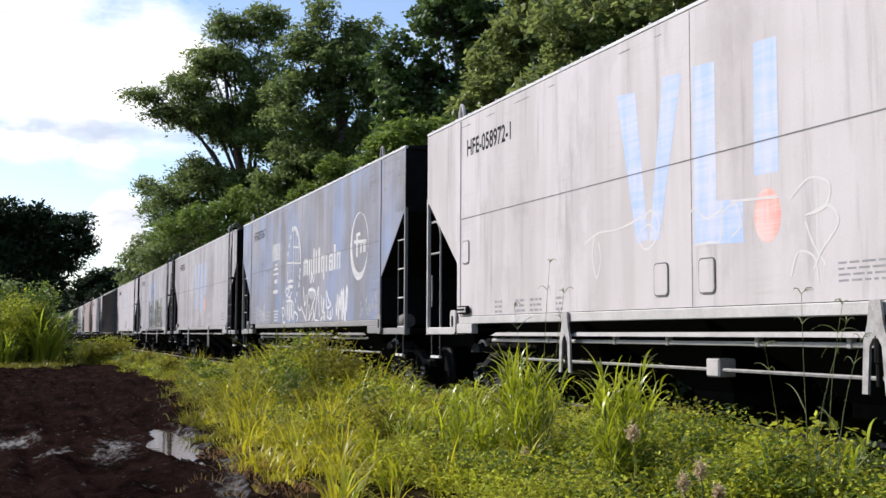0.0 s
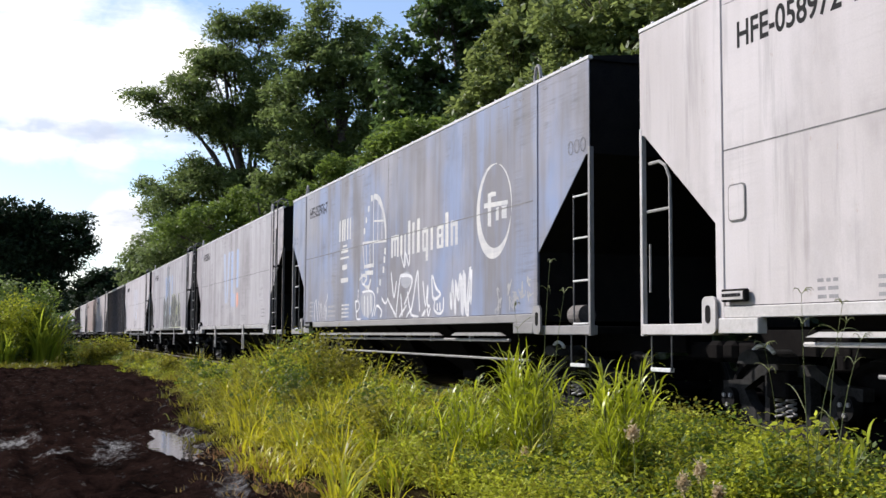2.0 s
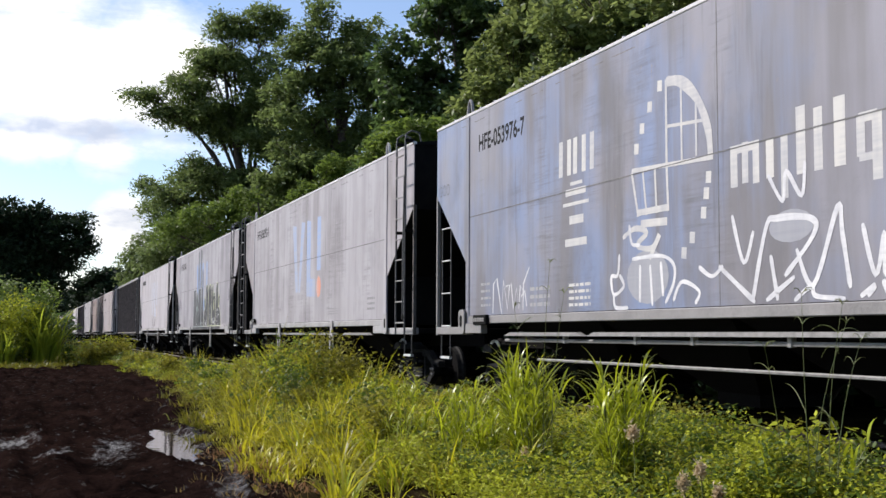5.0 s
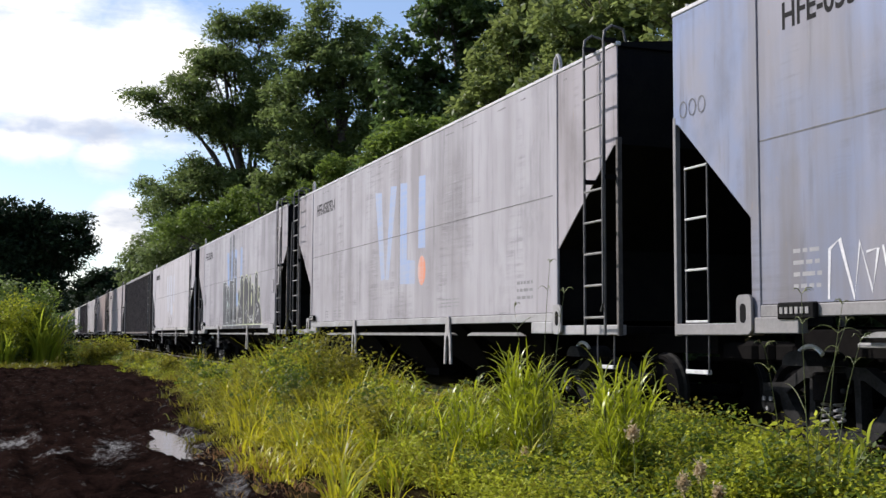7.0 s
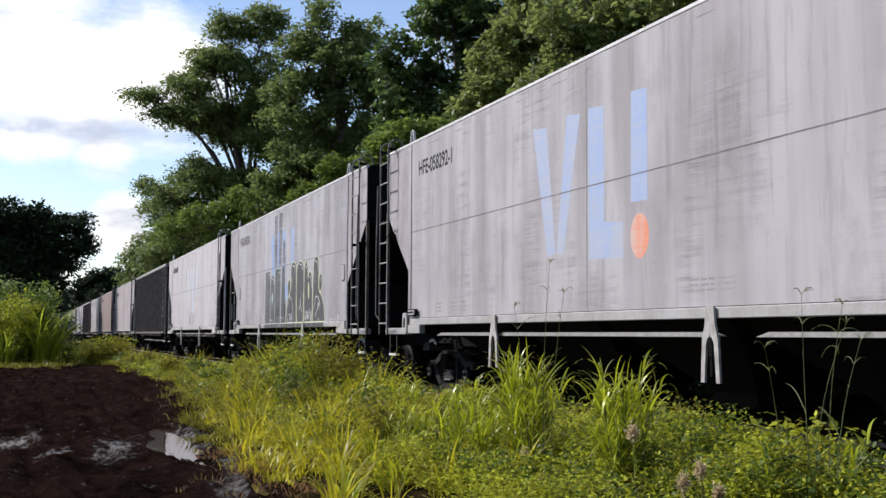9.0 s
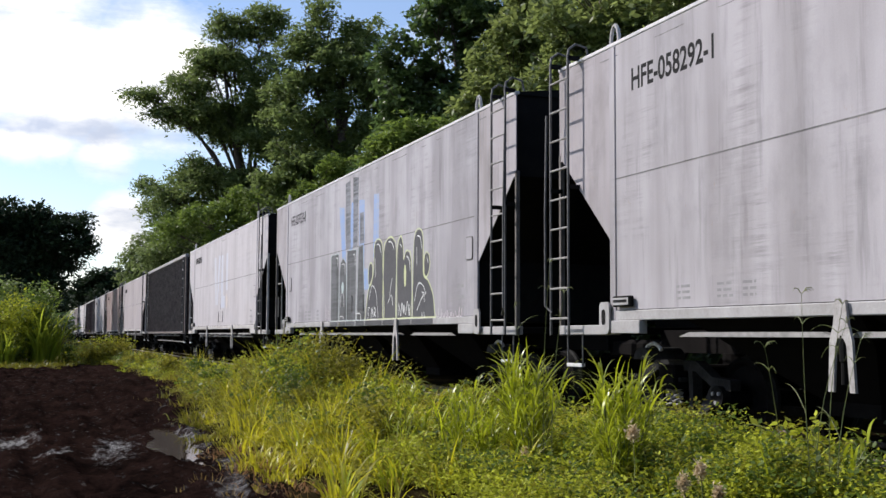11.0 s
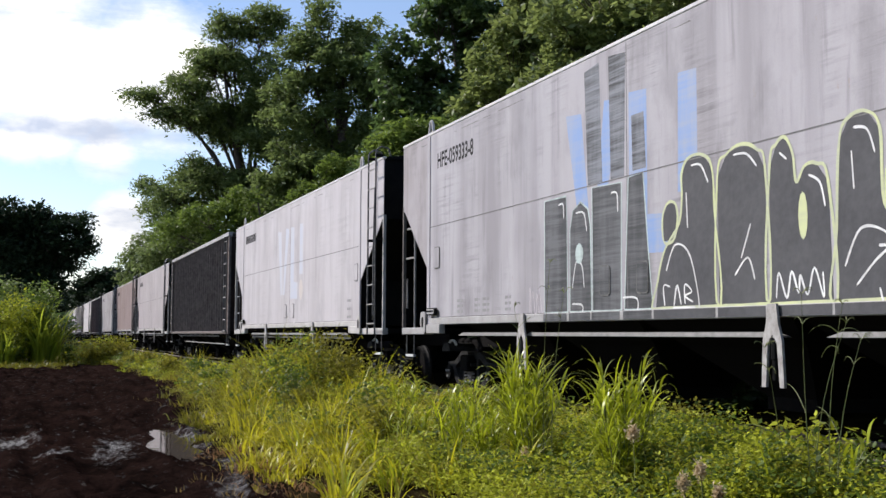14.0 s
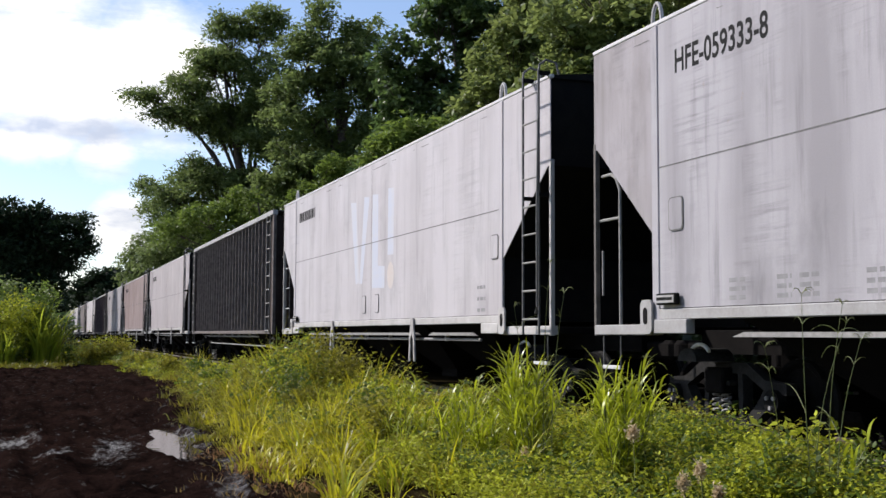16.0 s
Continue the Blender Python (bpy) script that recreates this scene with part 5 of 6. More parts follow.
def trees():
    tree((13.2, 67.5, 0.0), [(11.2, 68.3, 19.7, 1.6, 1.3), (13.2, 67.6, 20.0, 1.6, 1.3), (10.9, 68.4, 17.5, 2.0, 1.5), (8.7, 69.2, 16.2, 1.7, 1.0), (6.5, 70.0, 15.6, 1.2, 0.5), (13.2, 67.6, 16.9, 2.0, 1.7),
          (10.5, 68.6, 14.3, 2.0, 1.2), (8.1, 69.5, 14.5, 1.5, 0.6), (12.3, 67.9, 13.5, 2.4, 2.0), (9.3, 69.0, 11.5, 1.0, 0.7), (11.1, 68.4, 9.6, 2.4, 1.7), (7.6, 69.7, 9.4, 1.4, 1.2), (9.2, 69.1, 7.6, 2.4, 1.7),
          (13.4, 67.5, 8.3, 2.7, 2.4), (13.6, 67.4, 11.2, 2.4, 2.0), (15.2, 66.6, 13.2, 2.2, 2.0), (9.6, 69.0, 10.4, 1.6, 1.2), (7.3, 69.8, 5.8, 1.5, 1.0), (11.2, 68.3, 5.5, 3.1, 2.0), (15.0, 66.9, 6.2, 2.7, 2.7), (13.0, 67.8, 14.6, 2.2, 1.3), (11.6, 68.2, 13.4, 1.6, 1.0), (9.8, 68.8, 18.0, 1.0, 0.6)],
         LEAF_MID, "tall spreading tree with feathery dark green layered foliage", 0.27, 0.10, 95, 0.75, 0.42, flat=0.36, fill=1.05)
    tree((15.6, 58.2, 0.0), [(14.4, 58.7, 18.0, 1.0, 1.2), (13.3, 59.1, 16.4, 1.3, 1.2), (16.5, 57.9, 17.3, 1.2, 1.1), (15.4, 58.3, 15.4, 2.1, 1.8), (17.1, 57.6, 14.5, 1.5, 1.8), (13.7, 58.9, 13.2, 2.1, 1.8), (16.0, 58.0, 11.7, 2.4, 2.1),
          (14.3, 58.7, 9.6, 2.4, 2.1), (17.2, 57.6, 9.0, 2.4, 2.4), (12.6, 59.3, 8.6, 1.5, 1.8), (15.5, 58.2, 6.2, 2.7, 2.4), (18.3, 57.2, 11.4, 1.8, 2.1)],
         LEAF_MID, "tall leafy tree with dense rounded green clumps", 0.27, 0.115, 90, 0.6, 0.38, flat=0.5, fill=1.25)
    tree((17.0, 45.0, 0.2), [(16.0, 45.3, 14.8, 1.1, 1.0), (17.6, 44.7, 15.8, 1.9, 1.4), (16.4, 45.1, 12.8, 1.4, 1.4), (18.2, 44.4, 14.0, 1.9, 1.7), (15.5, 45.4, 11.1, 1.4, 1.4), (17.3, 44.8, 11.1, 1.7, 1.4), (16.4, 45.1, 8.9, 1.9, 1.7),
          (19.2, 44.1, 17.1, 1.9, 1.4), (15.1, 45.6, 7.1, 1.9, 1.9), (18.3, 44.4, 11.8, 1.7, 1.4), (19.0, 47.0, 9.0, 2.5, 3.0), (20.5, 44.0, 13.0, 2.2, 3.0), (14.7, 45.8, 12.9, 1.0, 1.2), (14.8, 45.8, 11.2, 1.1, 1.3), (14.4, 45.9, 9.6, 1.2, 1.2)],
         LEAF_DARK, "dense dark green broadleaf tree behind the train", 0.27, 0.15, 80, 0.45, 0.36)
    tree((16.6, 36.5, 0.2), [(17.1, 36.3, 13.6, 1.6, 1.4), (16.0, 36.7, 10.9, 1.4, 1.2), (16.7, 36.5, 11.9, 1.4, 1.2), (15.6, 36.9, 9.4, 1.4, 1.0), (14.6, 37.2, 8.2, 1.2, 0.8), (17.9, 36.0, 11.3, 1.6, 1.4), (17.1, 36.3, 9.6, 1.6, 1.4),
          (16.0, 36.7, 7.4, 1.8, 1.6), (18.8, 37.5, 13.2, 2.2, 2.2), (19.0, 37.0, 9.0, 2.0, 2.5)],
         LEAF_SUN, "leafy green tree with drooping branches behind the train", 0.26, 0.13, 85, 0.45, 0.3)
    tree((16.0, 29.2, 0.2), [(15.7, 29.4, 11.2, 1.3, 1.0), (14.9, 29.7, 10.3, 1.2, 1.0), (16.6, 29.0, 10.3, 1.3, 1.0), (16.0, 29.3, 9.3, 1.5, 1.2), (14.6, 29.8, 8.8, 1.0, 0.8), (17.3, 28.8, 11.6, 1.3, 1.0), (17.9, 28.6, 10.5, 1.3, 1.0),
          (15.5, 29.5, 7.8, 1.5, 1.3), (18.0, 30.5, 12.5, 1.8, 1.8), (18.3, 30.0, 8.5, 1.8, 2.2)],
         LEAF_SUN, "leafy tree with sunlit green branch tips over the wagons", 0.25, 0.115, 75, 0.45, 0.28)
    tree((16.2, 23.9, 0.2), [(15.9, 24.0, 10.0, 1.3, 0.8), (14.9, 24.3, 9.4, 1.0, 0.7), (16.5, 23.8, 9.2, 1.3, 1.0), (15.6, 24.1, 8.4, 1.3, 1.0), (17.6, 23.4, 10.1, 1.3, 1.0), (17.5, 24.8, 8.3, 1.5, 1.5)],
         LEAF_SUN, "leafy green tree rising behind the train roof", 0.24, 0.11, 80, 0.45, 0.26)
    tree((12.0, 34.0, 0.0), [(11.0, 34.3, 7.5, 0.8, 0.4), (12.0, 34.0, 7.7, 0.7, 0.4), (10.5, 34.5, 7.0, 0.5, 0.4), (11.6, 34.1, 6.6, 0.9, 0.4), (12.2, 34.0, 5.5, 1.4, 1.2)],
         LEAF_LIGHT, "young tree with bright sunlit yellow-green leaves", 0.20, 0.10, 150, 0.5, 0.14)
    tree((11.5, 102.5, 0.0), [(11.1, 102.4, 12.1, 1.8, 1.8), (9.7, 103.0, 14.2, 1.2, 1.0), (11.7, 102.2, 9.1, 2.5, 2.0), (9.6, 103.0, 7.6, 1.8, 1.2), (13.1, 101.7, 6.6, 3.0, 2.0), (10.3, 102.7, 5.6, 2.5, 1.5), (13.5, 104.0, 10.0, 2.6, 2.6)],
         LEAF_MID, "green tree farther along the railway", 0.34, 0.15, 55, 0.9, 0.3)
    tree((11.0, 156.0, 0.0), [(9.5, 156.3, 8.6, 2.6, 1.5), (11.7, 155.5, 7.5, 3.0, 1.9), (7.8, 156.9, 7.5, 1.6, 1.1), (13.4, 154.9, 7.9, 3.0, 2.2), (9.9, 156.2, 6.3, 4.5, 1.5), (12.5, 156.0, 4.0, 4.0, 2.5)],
         LEAF_BACKLIT, "distant dark round-topped tree beside the line", 0.5, 0.25, 48, 1.0, 0.35)
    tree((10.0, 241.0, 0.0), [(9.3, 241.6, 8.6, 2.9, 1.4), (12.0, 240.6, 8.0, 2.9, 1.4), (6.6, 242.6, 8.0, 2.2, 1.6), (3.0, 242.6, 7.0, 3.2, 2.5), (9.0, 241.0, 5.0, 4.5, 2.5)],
         LEAF_BACKLIT, "far dark tree at the end of the line", 0.7, 0.36, 32, 1.2, 0.35)
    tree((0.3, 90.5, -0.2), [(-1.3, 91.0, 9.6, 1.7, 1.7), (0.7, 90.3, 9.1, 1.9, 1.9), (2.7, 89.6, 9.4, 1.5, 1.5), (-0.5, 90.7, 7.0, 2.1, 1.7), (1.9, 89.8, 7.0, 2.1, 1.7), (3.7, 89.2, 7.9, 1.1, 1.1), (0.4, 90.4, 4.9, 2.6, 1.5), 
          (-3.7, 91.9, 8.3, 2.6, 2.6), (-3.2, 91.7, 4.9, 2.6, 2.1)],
         LEAF_BACKLIT, "broad dark green tree beside the mud road", 0.36, 0.18, 70, 0.8, 0.4)
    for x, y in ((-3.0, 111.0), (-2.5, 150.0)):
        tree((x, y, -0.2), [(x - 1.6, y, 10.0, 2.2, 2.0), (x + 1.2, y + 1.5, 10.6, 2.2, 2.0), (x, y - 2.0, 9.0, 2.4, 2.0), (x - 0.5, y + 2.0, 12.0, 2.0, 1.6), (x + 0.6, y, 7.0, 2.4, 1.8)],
             LEAF_BACKLIT, "dark green tree that shades the line beyond the road", 0.45, 0.22, 45, 0.9, 0.35)
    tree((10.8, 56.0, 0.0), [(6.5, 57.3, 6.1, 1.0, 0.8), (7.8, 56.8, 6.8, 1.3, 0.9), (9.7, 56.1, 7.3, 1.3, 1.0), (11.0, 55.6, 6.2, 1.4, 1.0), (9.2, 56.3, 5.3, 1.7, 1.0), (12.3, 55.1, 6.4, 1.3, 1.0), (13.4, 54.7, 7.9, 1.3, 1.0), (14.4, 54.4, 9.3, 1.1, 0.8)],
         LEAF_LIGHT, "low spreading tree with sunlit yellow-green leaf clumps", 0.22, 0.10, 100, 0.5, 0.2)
    # Added shrub row, hidden by the train, that blocks light showing under it.
    for k in range(14):
        y = 9 + k * 5.2
        r = random.Random(90 + k)
        x = r.uniform(11.2, 12.3)
        tree((x, y, 0.0), [(x + r.uniform(-0.6, 0.6), y + r.uniform(-2.6, 2.6), r.uniform(0.5, 1.7), r.uniform(1.0, 1.5), r.uniform(0.6, 0.9)) for q in range(6)],
             LEAF_DARK, "low dark shrub added behind the track to stop light gaps", 0.24, 0.13, 28, 0.4, 0.06, category="shrub", name="shrub")
    # added understorey that closes the wood behind the train against light gaps
    for k in range(12):
        y = 8 + k * 8.5
        r = random.Random(70 + k)
        x = r.uniform(13.0, 15.5)
        tree((x, y, 0.2), [(x + r.uniform(-1.5, 1.5), y + r.uniform(-3, 3), r.uniform(1.0, 4.5), r.uniform(1.4, 2.2), r.uniform(1.0, 1.8)) for q in range(8)],
             LEAF_DARK, "dark shrub thicket added behind the train to close light gaps", 0.30, 0.16, 30, 0.6, 0.10, category="shrub", name="shrub")


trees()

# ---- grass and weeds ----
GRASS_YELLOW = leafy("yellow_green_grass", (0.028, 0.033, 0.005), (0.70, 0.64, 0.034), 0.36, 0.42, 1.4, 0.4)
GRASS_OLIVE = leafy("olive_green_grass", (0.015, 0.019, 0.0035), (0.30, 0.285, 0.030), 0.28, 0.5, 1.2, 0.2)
GRASS_GREEN = leafy("bright_green_grass", (0.035, 0.055, 0.006), (0.58, 0.64, 0.032), 0.38, 0.32, 1.4, 0.5)
GRASS_RED = leafy("withered_red_brown_grass", (0.10, 0.045, 0.018), (0.36, 0.19, 0.07), 0.35, 0.6, 1.6)
GRASS_DRY = leafy("dry_brown_grass", (0.10, 0.062, 0.020), (0.32, 0.22, 0.06), 0.35, 0.6, 1.6)
WEED = leafy("small_weed_leaves", (0.020, 0.030, 0.005), (0.56, 0.60, 0.048), 0.34, 0.55, 1.5, 0.12)
OLIVE = leafy("olive_weed_leaves", (0.022, 0.025, 0.006), (0.34, 0.32, 0.040), 0.42, 0.6, 1.8, 0.1)
WEED_DARK = leafy("dark_weed_leaves", (0.025, 0.045, 0.010), (0.14, 0.20, 0.03), 0.4, 0.5, 1.5, 0.2)
CANE = leafy("cane_leaves", (0.11, 0.165, 0.018), (0.42, 0.48, 0.045), 0.6, 0.5, 1.0)
SEED = leafy("pale_seed_heads", (0.38, 0.30, 0.18), (0.68, 0.55, 0.36), 0.4, 0.7)
STALK = plain("green_grass_stalk", (0.06, 0.085, 0.02), (0.17, 0.18, 0.05), 8.0, 0.5)


def blades(roots, heights, width, bend, segs=4, spread=0.35, away=None):
    """Arching tapered grass blades: rows of left and right edge points, root to tip. away: the way each one leans, if not at random."""
    n = len(roots)
    a = rng.uniform(0, 2 * np.pi, n) if away is None else away + rng.normal(size=n) * 0.5
    out_dir = np.stack([np.cos(a), np.sin(a), np.zeros(n)], 1)
    b = a + np.pi / 2 + rng.normal(size=n) * 0.5
    side = np.stack([np.cos(b), np.sin(b), np.zeros(n)], 1)
    ang = np.abs(rng.normal(size=n)) * spread
    bd = bend * rng.uniform(0.25, 1.5, n)
    k0 = rng.uniform(0.75, 1.25, n)
    pos = roots.copy()
    v = np.empty((n, (segs + 1) * 2, 3))
    for k in range(segs + 1):
        u = k / segs
        w = width * k0 * ((1 - u ** 2.2) * (0.55 + 0.45 * min(1.0, u * 3)) + 0.03)
        v[:, 2 * k] = pos - side * (w / 2)[:, None]
        v[:, 2 * k + 1] = pos + side * (w / 2)[:, None]
        th = ang + bd * (u + 0.5 / segs) ** 1.5
        step = heights / segs
        pos = pos + out_dir * (np.sin(th) * step)[:, None] + np.array([0, 0, 1.0]) * (np.cos(th) * step)[:, None]
    return v


def strips(name, v, mat, parent=None):
    """Blades as joined strips, so that each one is an island of its own."""
    n, m = v.shape[0], v.shape[1]
    segs = m // 2 - 1
    idx = np.arange(n)[:, None, None] * m + np.array([[2 * k, 2 * k + 1, 2 * k + 3, 2 * k + 2] for k in range(segs)])[None]
    me = bpy.data.meshes.new(name)
    me.vertices.add(n * m)
    me.vertices.foreach_set("co", v.astype(np.float32).ravel())
    me.loops.add(n * segs * 4)
    me.loops.foreach_set("vertex_index", idx.astype(np.int32).ravel())
    me.polygons.add(n * segs)
    me.polygons.foreach_set("loop_start", np.arange(0, n * segs * 4, 4, dtype=np.int32))
    me.polygons.foreach_set("loop_total", np.full(n * segs, 4, dtype=np.int32))
    me.materials.append(mat)
    me.update(calc_edges=True)
    me.shade_smooth()
    ob = new(name, me)
    ob.parent = parent
    return ob


def scatter(n, x0, x1, y0, y1, keep=None):
    """Places on the verge, denser near the camera."""
    y = y0 * (y1 / y0) ** rng.uniform(0, 1, n)
    x = rng.uniform(x0, x1, n)
    out = []
    for a, b in zip(x, y):
        if is_mud(a, b) and rng.uniform() > 0.012:
            continue
        if keep and not keep(a, b):
            continue
        out.append((a, b, ground_height(a, b) - 0.01))
    return np.array(out)


def mound(x, y):
    """Weeds grow in humps with hollows between them, 0 to about 1."""
    return max(0.0, min(1.0, 0.5 + 1.0 * noise.noise((x * 1.5, y * 0.85, 12.0)) + 0.35 * noise.noise((x * 3.6, y * 2.6, 4.0))))


def verge_height(x, y):
    """How high the weeds stand: low by the mud and where the verge narrows, high along the ballast."""
    peak = smooth(14.5, 17.0, y) * (1 - smooth(20.0, 24.0, y))
    h = 0.20 + 0.30 * smooth(2.3, 4.0, x) * (1 - 0.45 * smooth(22, 30, y) * smooth(3.6, 4.6, x))
    h += 0.36 * peak * smooth(2.5, 4.2, x)
    return max(0.08, h * (0.32 + (0.85 + 0.4 * peak) * mound(x, y)))


def tufts(centres, count, width, bend, spread, radius, segs=4, scale=1.0):
    """Tufts of blades that lean away from their middle."""
    out = []
    for x, y, z in centres:
        n = int(count * rng.uniform(0.6, 1.4))
        o = rng.normal(size=(n, 2)) * radius
        h = verge_height(x, y) * scale * rng.uniform(0.7, 1.35)
        roots = np.stack([x + o[:, 0], y + o[:, 1], np.full(n, z)], 1)
        out.append(blades(roots, h * rng.uniform(0.5, 1.1, n), width, bend, segs, spread, np.arctan2(o[:, 1], o[:, 0])))
    return np.concatenate(out)


def verge():
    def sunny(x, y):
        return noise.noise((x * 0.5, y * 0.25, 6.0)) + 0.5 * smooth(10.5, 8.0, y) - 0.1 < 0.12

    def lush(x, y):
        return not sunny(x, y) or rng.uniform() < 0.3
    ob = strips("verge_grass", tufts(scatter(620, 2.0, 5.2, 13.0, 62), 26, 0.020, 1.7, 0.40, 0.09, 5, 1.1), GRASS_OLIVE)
    tagged(ob, "dull olive-green grass along the verge", "grass", kind="stuff")
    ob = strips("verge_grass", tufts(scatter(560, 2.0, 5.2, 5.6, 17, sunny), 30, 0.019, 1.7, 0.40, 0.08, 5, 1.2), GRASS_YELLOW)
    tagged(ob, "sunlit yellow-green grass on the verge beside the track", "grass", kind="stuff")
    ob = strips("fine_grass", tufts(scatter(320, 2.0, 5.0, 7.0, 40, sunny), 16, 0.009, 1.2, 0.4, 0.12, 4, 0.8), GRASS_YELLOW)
    tagged(ob, "fine yellow-green grass between the tufts", "grass", kind="stuff")
    ob = strips("verge_grass", tufts(scatter(480, 2.8, 5.3, 8.6, 50, lush), 22, 0.017, 1.9, 0.42, 0.07, 5, 1.1), GRASS_GREEN)
    tagged(ob, "bright green arching grass on the verge beside the track", "grass", kind="stuff")
    ob = strips("dry_grass", tufts(scatter(200, 2.0, 4.0, 6.0, 30), 18, 0.008, 1.8, 0.7, 0.14, 4, 0.7), GRASS_DRY)
    tagged(ob, "dry brown grass between the green blades", "grass", kind="stuff")
    edge = scatter(150, 1.8, 2.9, 9.0, 13.5, lambda x, y: x < mud_edge(y) + 0.35)
    spot = np.array([(3.65 + a, 7.1 + b, ground_height(3.65, 7.1)) for a, b in rng.normal(size=(12, 2)) * np.array([0.16, 0.25])])
    ob = strips("dry_grass", tufts(np.concatenate([edge, spot]), 22, 0.009, 1.9, 0.7, 0.14, 4, 0.7), GRASS_RED)
    tagged(ob, "reddish-brown withered grass at the edge of the mud", "grass", kind="stuff")
    ob = strips("verge_grass", tufts(scatter(60, 3.0, 4.6, 3.8, 8.6), 14, 0.014, 2.2, 0.5, 0.07, 5, 0.9), GRASS_GREEN)
    tagged(ob, "sparse green grass among the leafy weeds", "grass", kind="stuff")
    # low leafy weeds in humps: leaves crowd towards the top of each stem, the hollows stay dark
    for count, x0, y0, y1, size, mat in ((7000, 2.9, 3.4, 11, 0.033, WEED), (3000, 3.2, 3.4, 12, 0.046, WEED_DARK), (1500, 2.9, 3.4, 12, 0.030, OLIVE), (3200, 2.6, 9.0, 34, 0.050, OLIVE), (2600, 3.0, 9.0, 40, 0.060, WEED), (1500, 2.8, 10.0, 50, 0.085, WEED_DARK)):
        base = scatter(count, x0, 5.3, y0, y1, lambda x, y: mound(x, y) > 0.42 and (y < 9 or not sunny(x, y) or rng.uniform() < 0.45))
        k = 18 if size < 0.06 else 14
        p = np.repeat(base, k, axis=0)
        hh = np.repeat(np.array([verge_height(x, y) for x, y, _ in base]) * rng.uniform(0.55, 1.05, len(base)), k)
        lift = rng.uniform(0.0, 1.0, len(p)) ** 0.45
        p[:, :2] += rng.normal(size=(len(p), 2)) * (0.03 + 0.05 * lift)[:, None]
        p[:, 2] += (0.1 + 0.9 * lift) * hh
        ob = bulk("verge_weeds", leaf_quads(p, np.array([0, 0, 1.6]), size, size * 0.6, -0.05).reshape(-1, 3), 4, mat)
        tagged(ob, "low small-leaved green weeds covering the verge", "weeds", kind="stuff")
    # rough grass beyond the mud road
    edge = [(rng.uniform(-5.0, 1.4), rng.uniform(47.0, 49.6)) for k in range(130)]
    far = np.concatenate([scatter(420, -8, 5.2, 48, 90), np.array([(x, y, ground_height(x, y) - 0.01) for x, y in edge])])
    ob = strips("far_grass", tufts(far, 18, 0.045, 1.8, 0.4, 0.3, 4, 1.6), GRASS_OLIVE)
    tagged(ob, "sunlit rough grass beyond the mud road", "grass", kind="stuff")


verge()


def clump(x, y, n, height, width, mat, label, spread=0.35, bend=2.1, radius=0.09, name="grass_clump", segs=7):
    o = rng.normal(size=(n, 2)) * radius
    roots = np.stack([o[:, 0], o[:, 1], np.full(n, ground_height(x, y) - 0.02)], 1)
    ob = strips(name, blades(roots, height * rng.uniform(0.5, 1.15, n), width, bend, segs, spread, np.arctan2(o[:, 1], o[:, 0])), mat)
    ob.location = (x, y, 0)
    tagged(ob, label, "grass", "grass clumps on the verge")
    return ob


def leafy_clump(x, y, stems, height, label):
    """Leafy grass: upright stems, each with arching blades that leave it at several heights."""
    roots, lengths, ways = [], [], []
    z0 = ground_height(x, y)
    bm = bmesh.new()
    t = new("grass_clump")
    t.location = (x, y, z0)
    for k in range(stems):
        a = rng.uniform(0, 6.28)
        lean = rng.uniform(0.02, 0.30)
        h = height * rng.uniform(0.65, 1.1)
        o = Vector((math.cos(a), math.sin(a), 0))
        foot = o * rng.uniform(0.0, 0.14)
        line = [foot + o * lean * u * u * h + Vector((0, 0, h * u)) for u in (0, 0.25, 0.5, 0.75, 1.0)]
        add_tube(bm, line, [0.006, 0.006, 0.005, 0.004, 0.002], 4)
        for q in range(13):
            u = 0.08 + 0.92 * q / 12
            i = min(3, int(u * 4))
            roots.append(line[i].lerp(line[i + 1], u * 4 - i))
            lengths.append((0.34 + 0.34 * math.sin(math.pi * min(1, u + 0.15))) * rng.uniform(0.75, 1.2) * height)
            ways.append(a + q * 2.6 + rng.normal() * 0.3)
    tagged(part("stem", bm, STALK, t), kind="stuff")
    tagged(strips("blade", blades(np.array(roots), np.array(lengths), 0.021, 1.9, 7, 0.5, np.array(ways)), GRASS_GREEN, t), kind="stuff")
    tagged(t, label, "grass", "grass clumps on the verge")


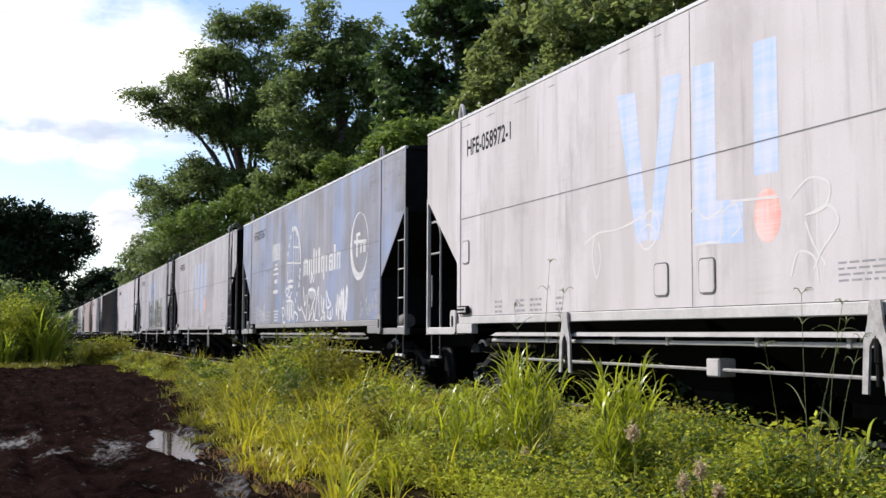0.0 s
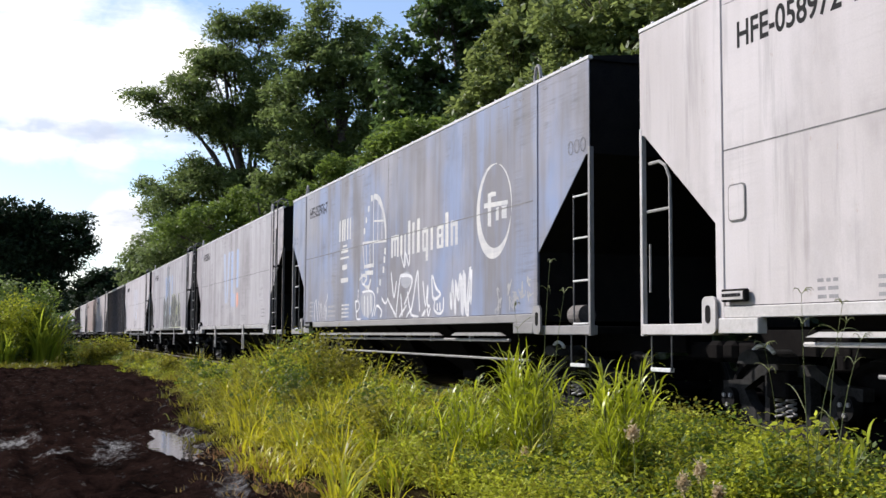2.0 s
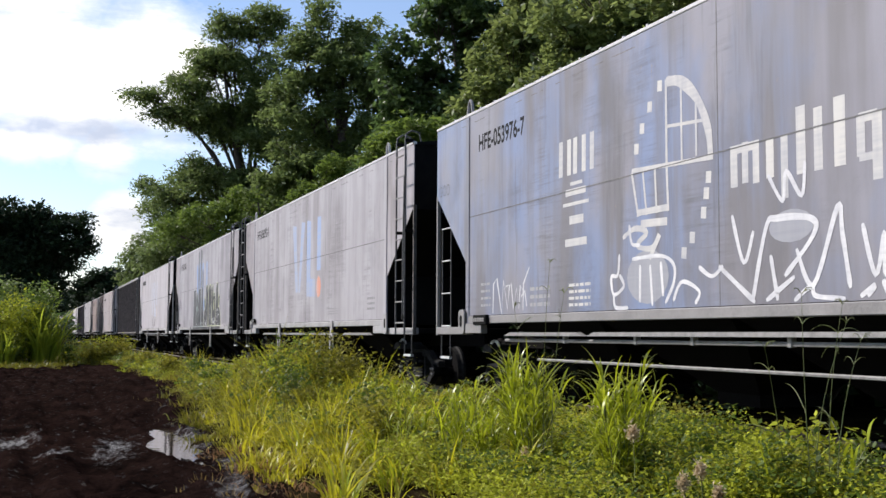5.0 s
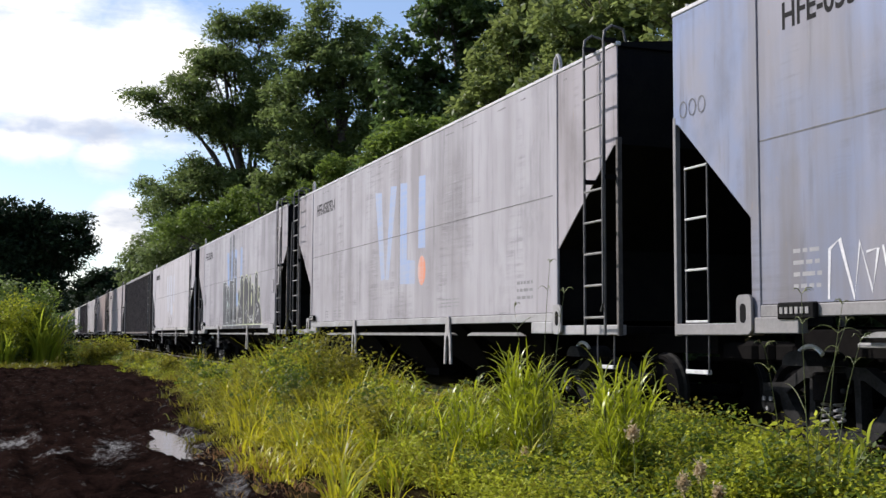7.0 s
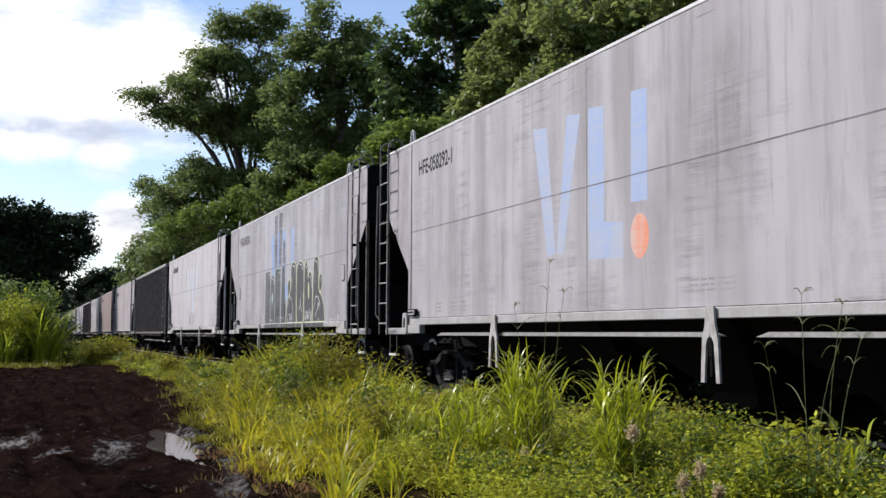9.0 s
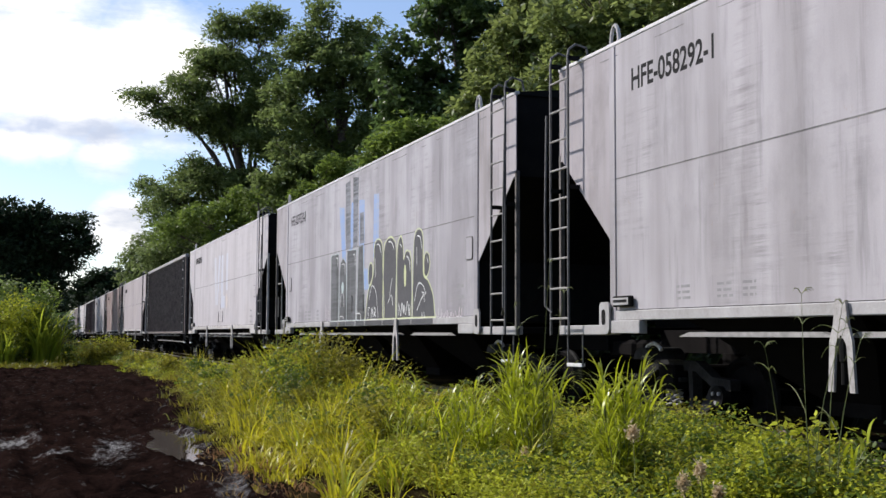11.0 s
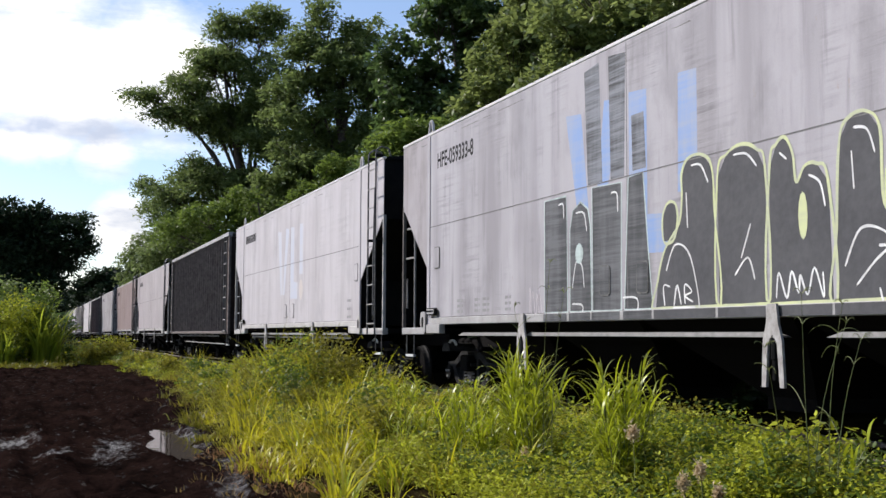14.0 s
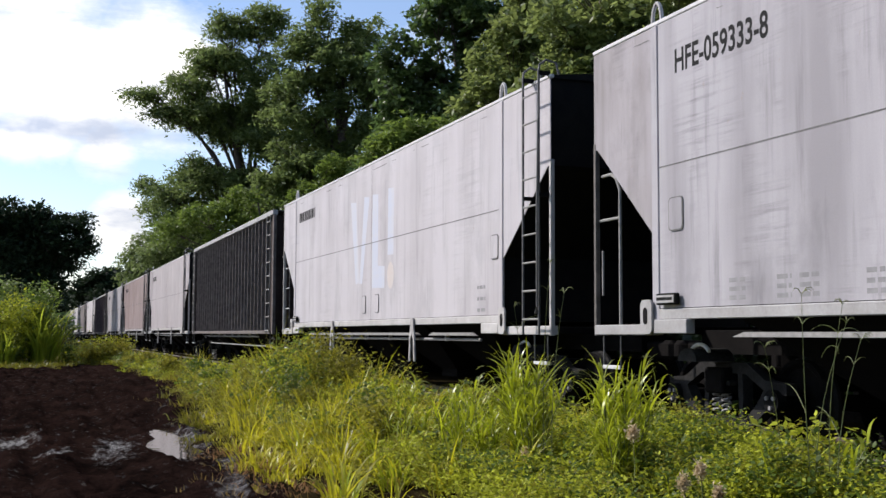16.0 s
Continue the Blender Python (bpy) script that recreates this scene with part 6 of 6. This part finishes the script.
def stalk(x, y, height, lean, label="thin grass stalk with a drooping pale seed head"):
    """One tall thin stem with a few side shoots and a sparse seed head."""
    t = new("grass_stalk")
    t.location = (x, y, ground_height(x, y))
    pts = [Vector((lean * u * u * height, 0.04 * math.sin(3 * u), height * u)) for u in (k / 8 for k in range(9))]
    part("stem", tube(pts, [0.0046 - 0.0004 * k for k in range(9)], 5), STALK, t)
    r = random.Random(int(x * 100 + y * 10))
    for k in range(6):
        p = pts[1 + k] if k < 4 else pts[7]
        a = r.uniform(0, 6.28)
        l = r.uniform(0.12, 0.42) * (1.0 if k < 4 else 0.5)
        o = Vector((math.cos(a), math.sin(a), 0))
        rise, fall = r.uniform(0.7, 1.5), r.uniform(0.6, 1.4)
        arc = [p + o * l * u * r.uniform(0.97, 1.03) + Vector((0, 0, l * (rise * u - fall * u * u))) for u in (q / 7 for q in range(8))]
        part("shoot", tube(arc, [0.0024, 0.0026, 0.0026, 0.0024, 0.002, 0.0016, 0.0012, 0.0008], 4), STALK, t)
    tip = pts[-1]
    for k in range(4):
        a = r.uniform(0, 6.28)
        o = Vector((math.cos(a), math.sin(a), 0))
        l = r.uniform(0.04, 0.08)
        part("seed_spike", tube([tip, tip + o * l * 0.4 + Vector((0, 0, l * 0.5)), tip + o * l * 0.8 + Vector((0, 0, l * 0.55)), tip + o * l + Vector((0, 0, l * 0.3))], [0.002, 0.003, 0.003, 0.001], 4), STALK, t)
    tagged(t, label, "grass stalk", "tall stalks on the verge")


def bush(x, y, h, r, leaf, label, length=0.09, width=0.045, n=900):
    """A leafy weed bush: stems that fan out, with leaves along them."""
    t = new("weed_bush")
    z0 = ground_height(x, y)
    t.location = (x, y, z0)
    bm = bmesh.new()
    pts = []
    for k in range(16):
        a, out = rng.uniform(0, 6.28), rng.uniform(0.15, 1.0) * r
        top = Vector((math.cos(a) * out, math.sin(a) * out, h * rng.uniform(0.6, 1.05)))
        line = [Vector((0, 0, -0.02)), Vector((top.x * 0.35, top.y * 0.35, top.z * 0.55)), Vector((top.x * 0.75, top.y * 0.75, top.z * 0.92)), top]
        add_tube(bm, line, [0.010, 0.008, 0.006, 0.003], 4)
        for q in range(n // 16):
            u = rng.uniform(0.2, 3.0)
            i = min(2, int(u))
            pts.append(line[i].lerp(line[i + 1], u - i) + Vector(rng.normal(size=3) * 0.10 * r * 2))
    tagged(part("stem", bm, STALK, t), kind="stuff")
    bulk("leaves", leaf_quads(np.array(pts), np.array([0, 0, 1.0]), length, width, 0.0).reshape(-1, 3), 4, leaf, t)
    tagged(t, label, "bush", "weed bushes on the verge")


def clumps():
    big = "tall clump of broad arching bright green grass blades"
    for x, y, n, h in ((3.95, 8.75, 26, 0.92), (3.85, 8.4, 14, 0.75), (4.05, 7.35, 20, 0.84), (3.95, 7.1, 8, 0.6), (4.05, 12.3, 7, 0.75), (3.5, 9.2, 8, 0.65), (4.55, 5.75, 5, 0.5), (3.3, 9.9, 6, 0.55), (3.6, 8.7, 10, 0.5), (4.1, 10.2, 6, 0.6)):
        leafy_clump(x, y, n, h, big)
    for k in range(22):
        r = random.Random(460 + k)
        bush(r.uniform(4.9, 5.5), 4.2 + 0.42 * k, r.uniform(0.30, 0.46), 0.32, (WEED, WEED_DARK, OLIVE)[k % 3], "low leafy weed bush at the edge of the ballast", 0.045, 0.026, 1100)
    for x, y, n, h in ((3.6, 11.6, 110, 0.65), (3.9, 13.2, 110, 0.6), (3.2, 12.3, 90, 0.7), (2.9, 10.9, 90, 0.6), (4.2, 17.2, 120, 1.1), (4.6, 18.8, 120, 1.25), (4.2, 20.2, 120, 1.1), (2.7, 14.2, 80, 0.6), (3.1, 16.5, 90, 0.75), (3.3, 19.0, 90, 0.75),
                       (4.3, 23.5, 110, 0.7), (3.7, 25.5, 100, 0.6), (4.7, 34.0, 110, 0.9), (4.2, 39.0, 100, 0.65), (3.9, 45.0, 100, 0.8)):
        clump(x, y, n, h, 0.017, GRASS_YELLOW, "sunlit yellow-green grass tuft on the verge", 0.35, 1.5, 0.16)
    for k in range(26):
        r = random.Random(700 + k)
        y = 6.8 * (15.0 / 6.8) ** (k / 25.0)
        clump(mud_edge(y) + r.uniform(0.25, 1.5), y, r.randint(22, 40), r.uniform(0.38, 0.62), 0.021, (GRASS_YELLOW, GRASS_GREEN)[k % 3 == 2], "bright arching grass tuft near the mud road", 0.42, 1.8, 0.06)
    for x, y, h, r in ((4.5, 16.8, 0.85, 0.5), (4.7, 18.2, 1.05, 0.6), (4.5, 19.8, 1.0, 0.6), (4.8, 21.5, 0.75, 0.6), (4.7, 14.8, 0.4, 0.5), (4.8, 12.8, 0.34, 0.45), (4.9, 10.6, 0.34, 0.45), (4.9, 6.6, 0.42, 0.4), (4.9, 27.0, 0.5, 0.6)):
        bush(x, y, h, r, OLIVE if 16 < y < 22 else WEED, "leafy green weed bush beside the ballast", 0.075, 0.036, 1600)
    for k in range(6):
        r = random.Random(480 + k)
        tagged(clump(r.uniform(1.2, 2.0), r.uniform(8.8, 10.8), 9, r.uniform(0.08, 0.15), 0.008, GRASS_DRY, "small withered grass sprout in the mud", 0.5, 1.2, 0.05, "grass_sprout", 4), kind="stuff")
    for k in range(26):
        r = random.Random(420 + k)
        y = 10.5 * (46 / 10.5) ** (k / 25.0)
        bush(r.uniform(3.3, 4.7), y, r.uniform(0.35, 0.75) * (0.7 if y < 15 else 1.0 if y < 22 else 0.75), r.uniform(0.3, 0.5), (OLIVE, WEED_DARK, WEED)[k % 3], "small leafy weed bush on the verge", 0.06 if y < 22 else 0.10, 0.03 if y < 22 else 0.05, 900)
    for k in range(9):
        r = random.Random(300 + k)
        x, y = (r.uniform(0.45, 1.05), r.uniform(50, 52)) if k < 5 else (r.uniform(-3.0, 0.4), r.uniform(49.5, 51))
        tagged(clump(x, y, 45, r.uniform(2.2, 3.2) if k < 5 else r.uniform(1.2, 2.0), 0.085, CANE, "tall cane-like green grass beside the mud road", 0.12, 1.2, 0.18, "cane_clump", 7), kind="stuff")
    for k in range(17):
        r = random.Random(340 + k)
        bush(-4.2 + 0.31 * k, r.uniform(50.5, 57), r.uniform(2.2, 3.9), r.uniform(0.8, 1.3), (LEAF_LIGHT, WEED, LEAF_MID, LEAF_LIGHT)[k % 4], "leafy green roadside bush beside the mud road", 0.15, 0.075, 2400)
    for k in range(14):
        r = random.Random(360 + k)
        bush(r.uniform(-3.0, 4.2), r.uniform(48.5, 54), r.uniform(0.4, 0.85), 0.9, (WEED, OLIVE, LEAF_LIGHT)[k % 3], "low green bush at the end of the mud road", 0.12, 0.06, 1400)
    for x, y, h, l in ((3.85, 8.15, 1.75, 0.03), (3.8, 8.3, 1.40, -0.10), (4.4, 5.6, 1.42, -0.04), (4.45, 5.5, 1.36, 0.08), (4.35, 5.75, 1.1, -0.15), (4.5, 5.7, 1.25, 0.2), (4.42, 5.4, 1.15, 0.16), (3.8, 7.9, 1.5, 0.07), (4.1, 7.1, 1.0, 0.05)):
        stalk(x, y, h, l)
    for x, y, z in ((3.7, 6.5, 0.42), (3.7, 8.18, 0.12), (3.7, 5.72, 0.27), (3.7, 5.9, 0.17), (3.7, 5.54, 0.16)):
        pts = rng.normal(size=(260, 3)) * np.array([0.012, 0.012, 0.024]) + np.array([0, 0, z - ground_height(x, y)])
        t = new("seed_plume")
        t.location = (x, y, ground_height(x, y))
        part("stem", tube([(0, 0, 0), (0.02, 0.01, (z - ground_height(x, y)) * 0.6), (0, 0, z - ground_height(x, y))], 0.004, 4), STALK, t)
        bulk_plume = bulk("plume", leaf_quads(pts, np.array([0, 0, 1.0]), 0.030, 0.011, -0.4).reshape(-1, 3), 4, SEED, t)
        bulk_plume["kind"] = "stuff"
        tagged(t, "pale fluffy seed plume among the weeds", "seed head", "seed plumes on the verge")
    # thicket that closes the view beyond the road
    for k in range(9):
        r = random.Random(380 + k)
        x, y = -34 + k * 4.3, r.uniform(108, 125)
        tree((x, y, -0.2), [(x + r.uniform(-3, 3), y + r.uniform(-3, 3), r.uniform(1.0, 4.5), r.uniform(1.8, 2.8), r.uniform(1.2, 2.0)) for q in range(7)],
             LEAF_DARK, "dark shrub thicket beyond the mud road", 0.5, 0.25, 14, 0.9, 0.12, category="shrub", name="shrub")


clumps()


# ---- what moves ----


def motions():
    steps = [16.0 * k / 32 for k in range(33)]
    for k, w in enumerate(WAGONS):
        y = 17.08 + PITCH_M * k - HL
        walk(w, [(t, pose(TRACK, y - travel(t), 0)) for t in steps])
    quick = [16.0 * k / 120 for k in range(121)]
    for ob, y, z in WHEELS:
        walk(ob, [(t, pose(0, y, z, math.degrees(travel(t) / WHEEL_R))) for t in quick])


motions()
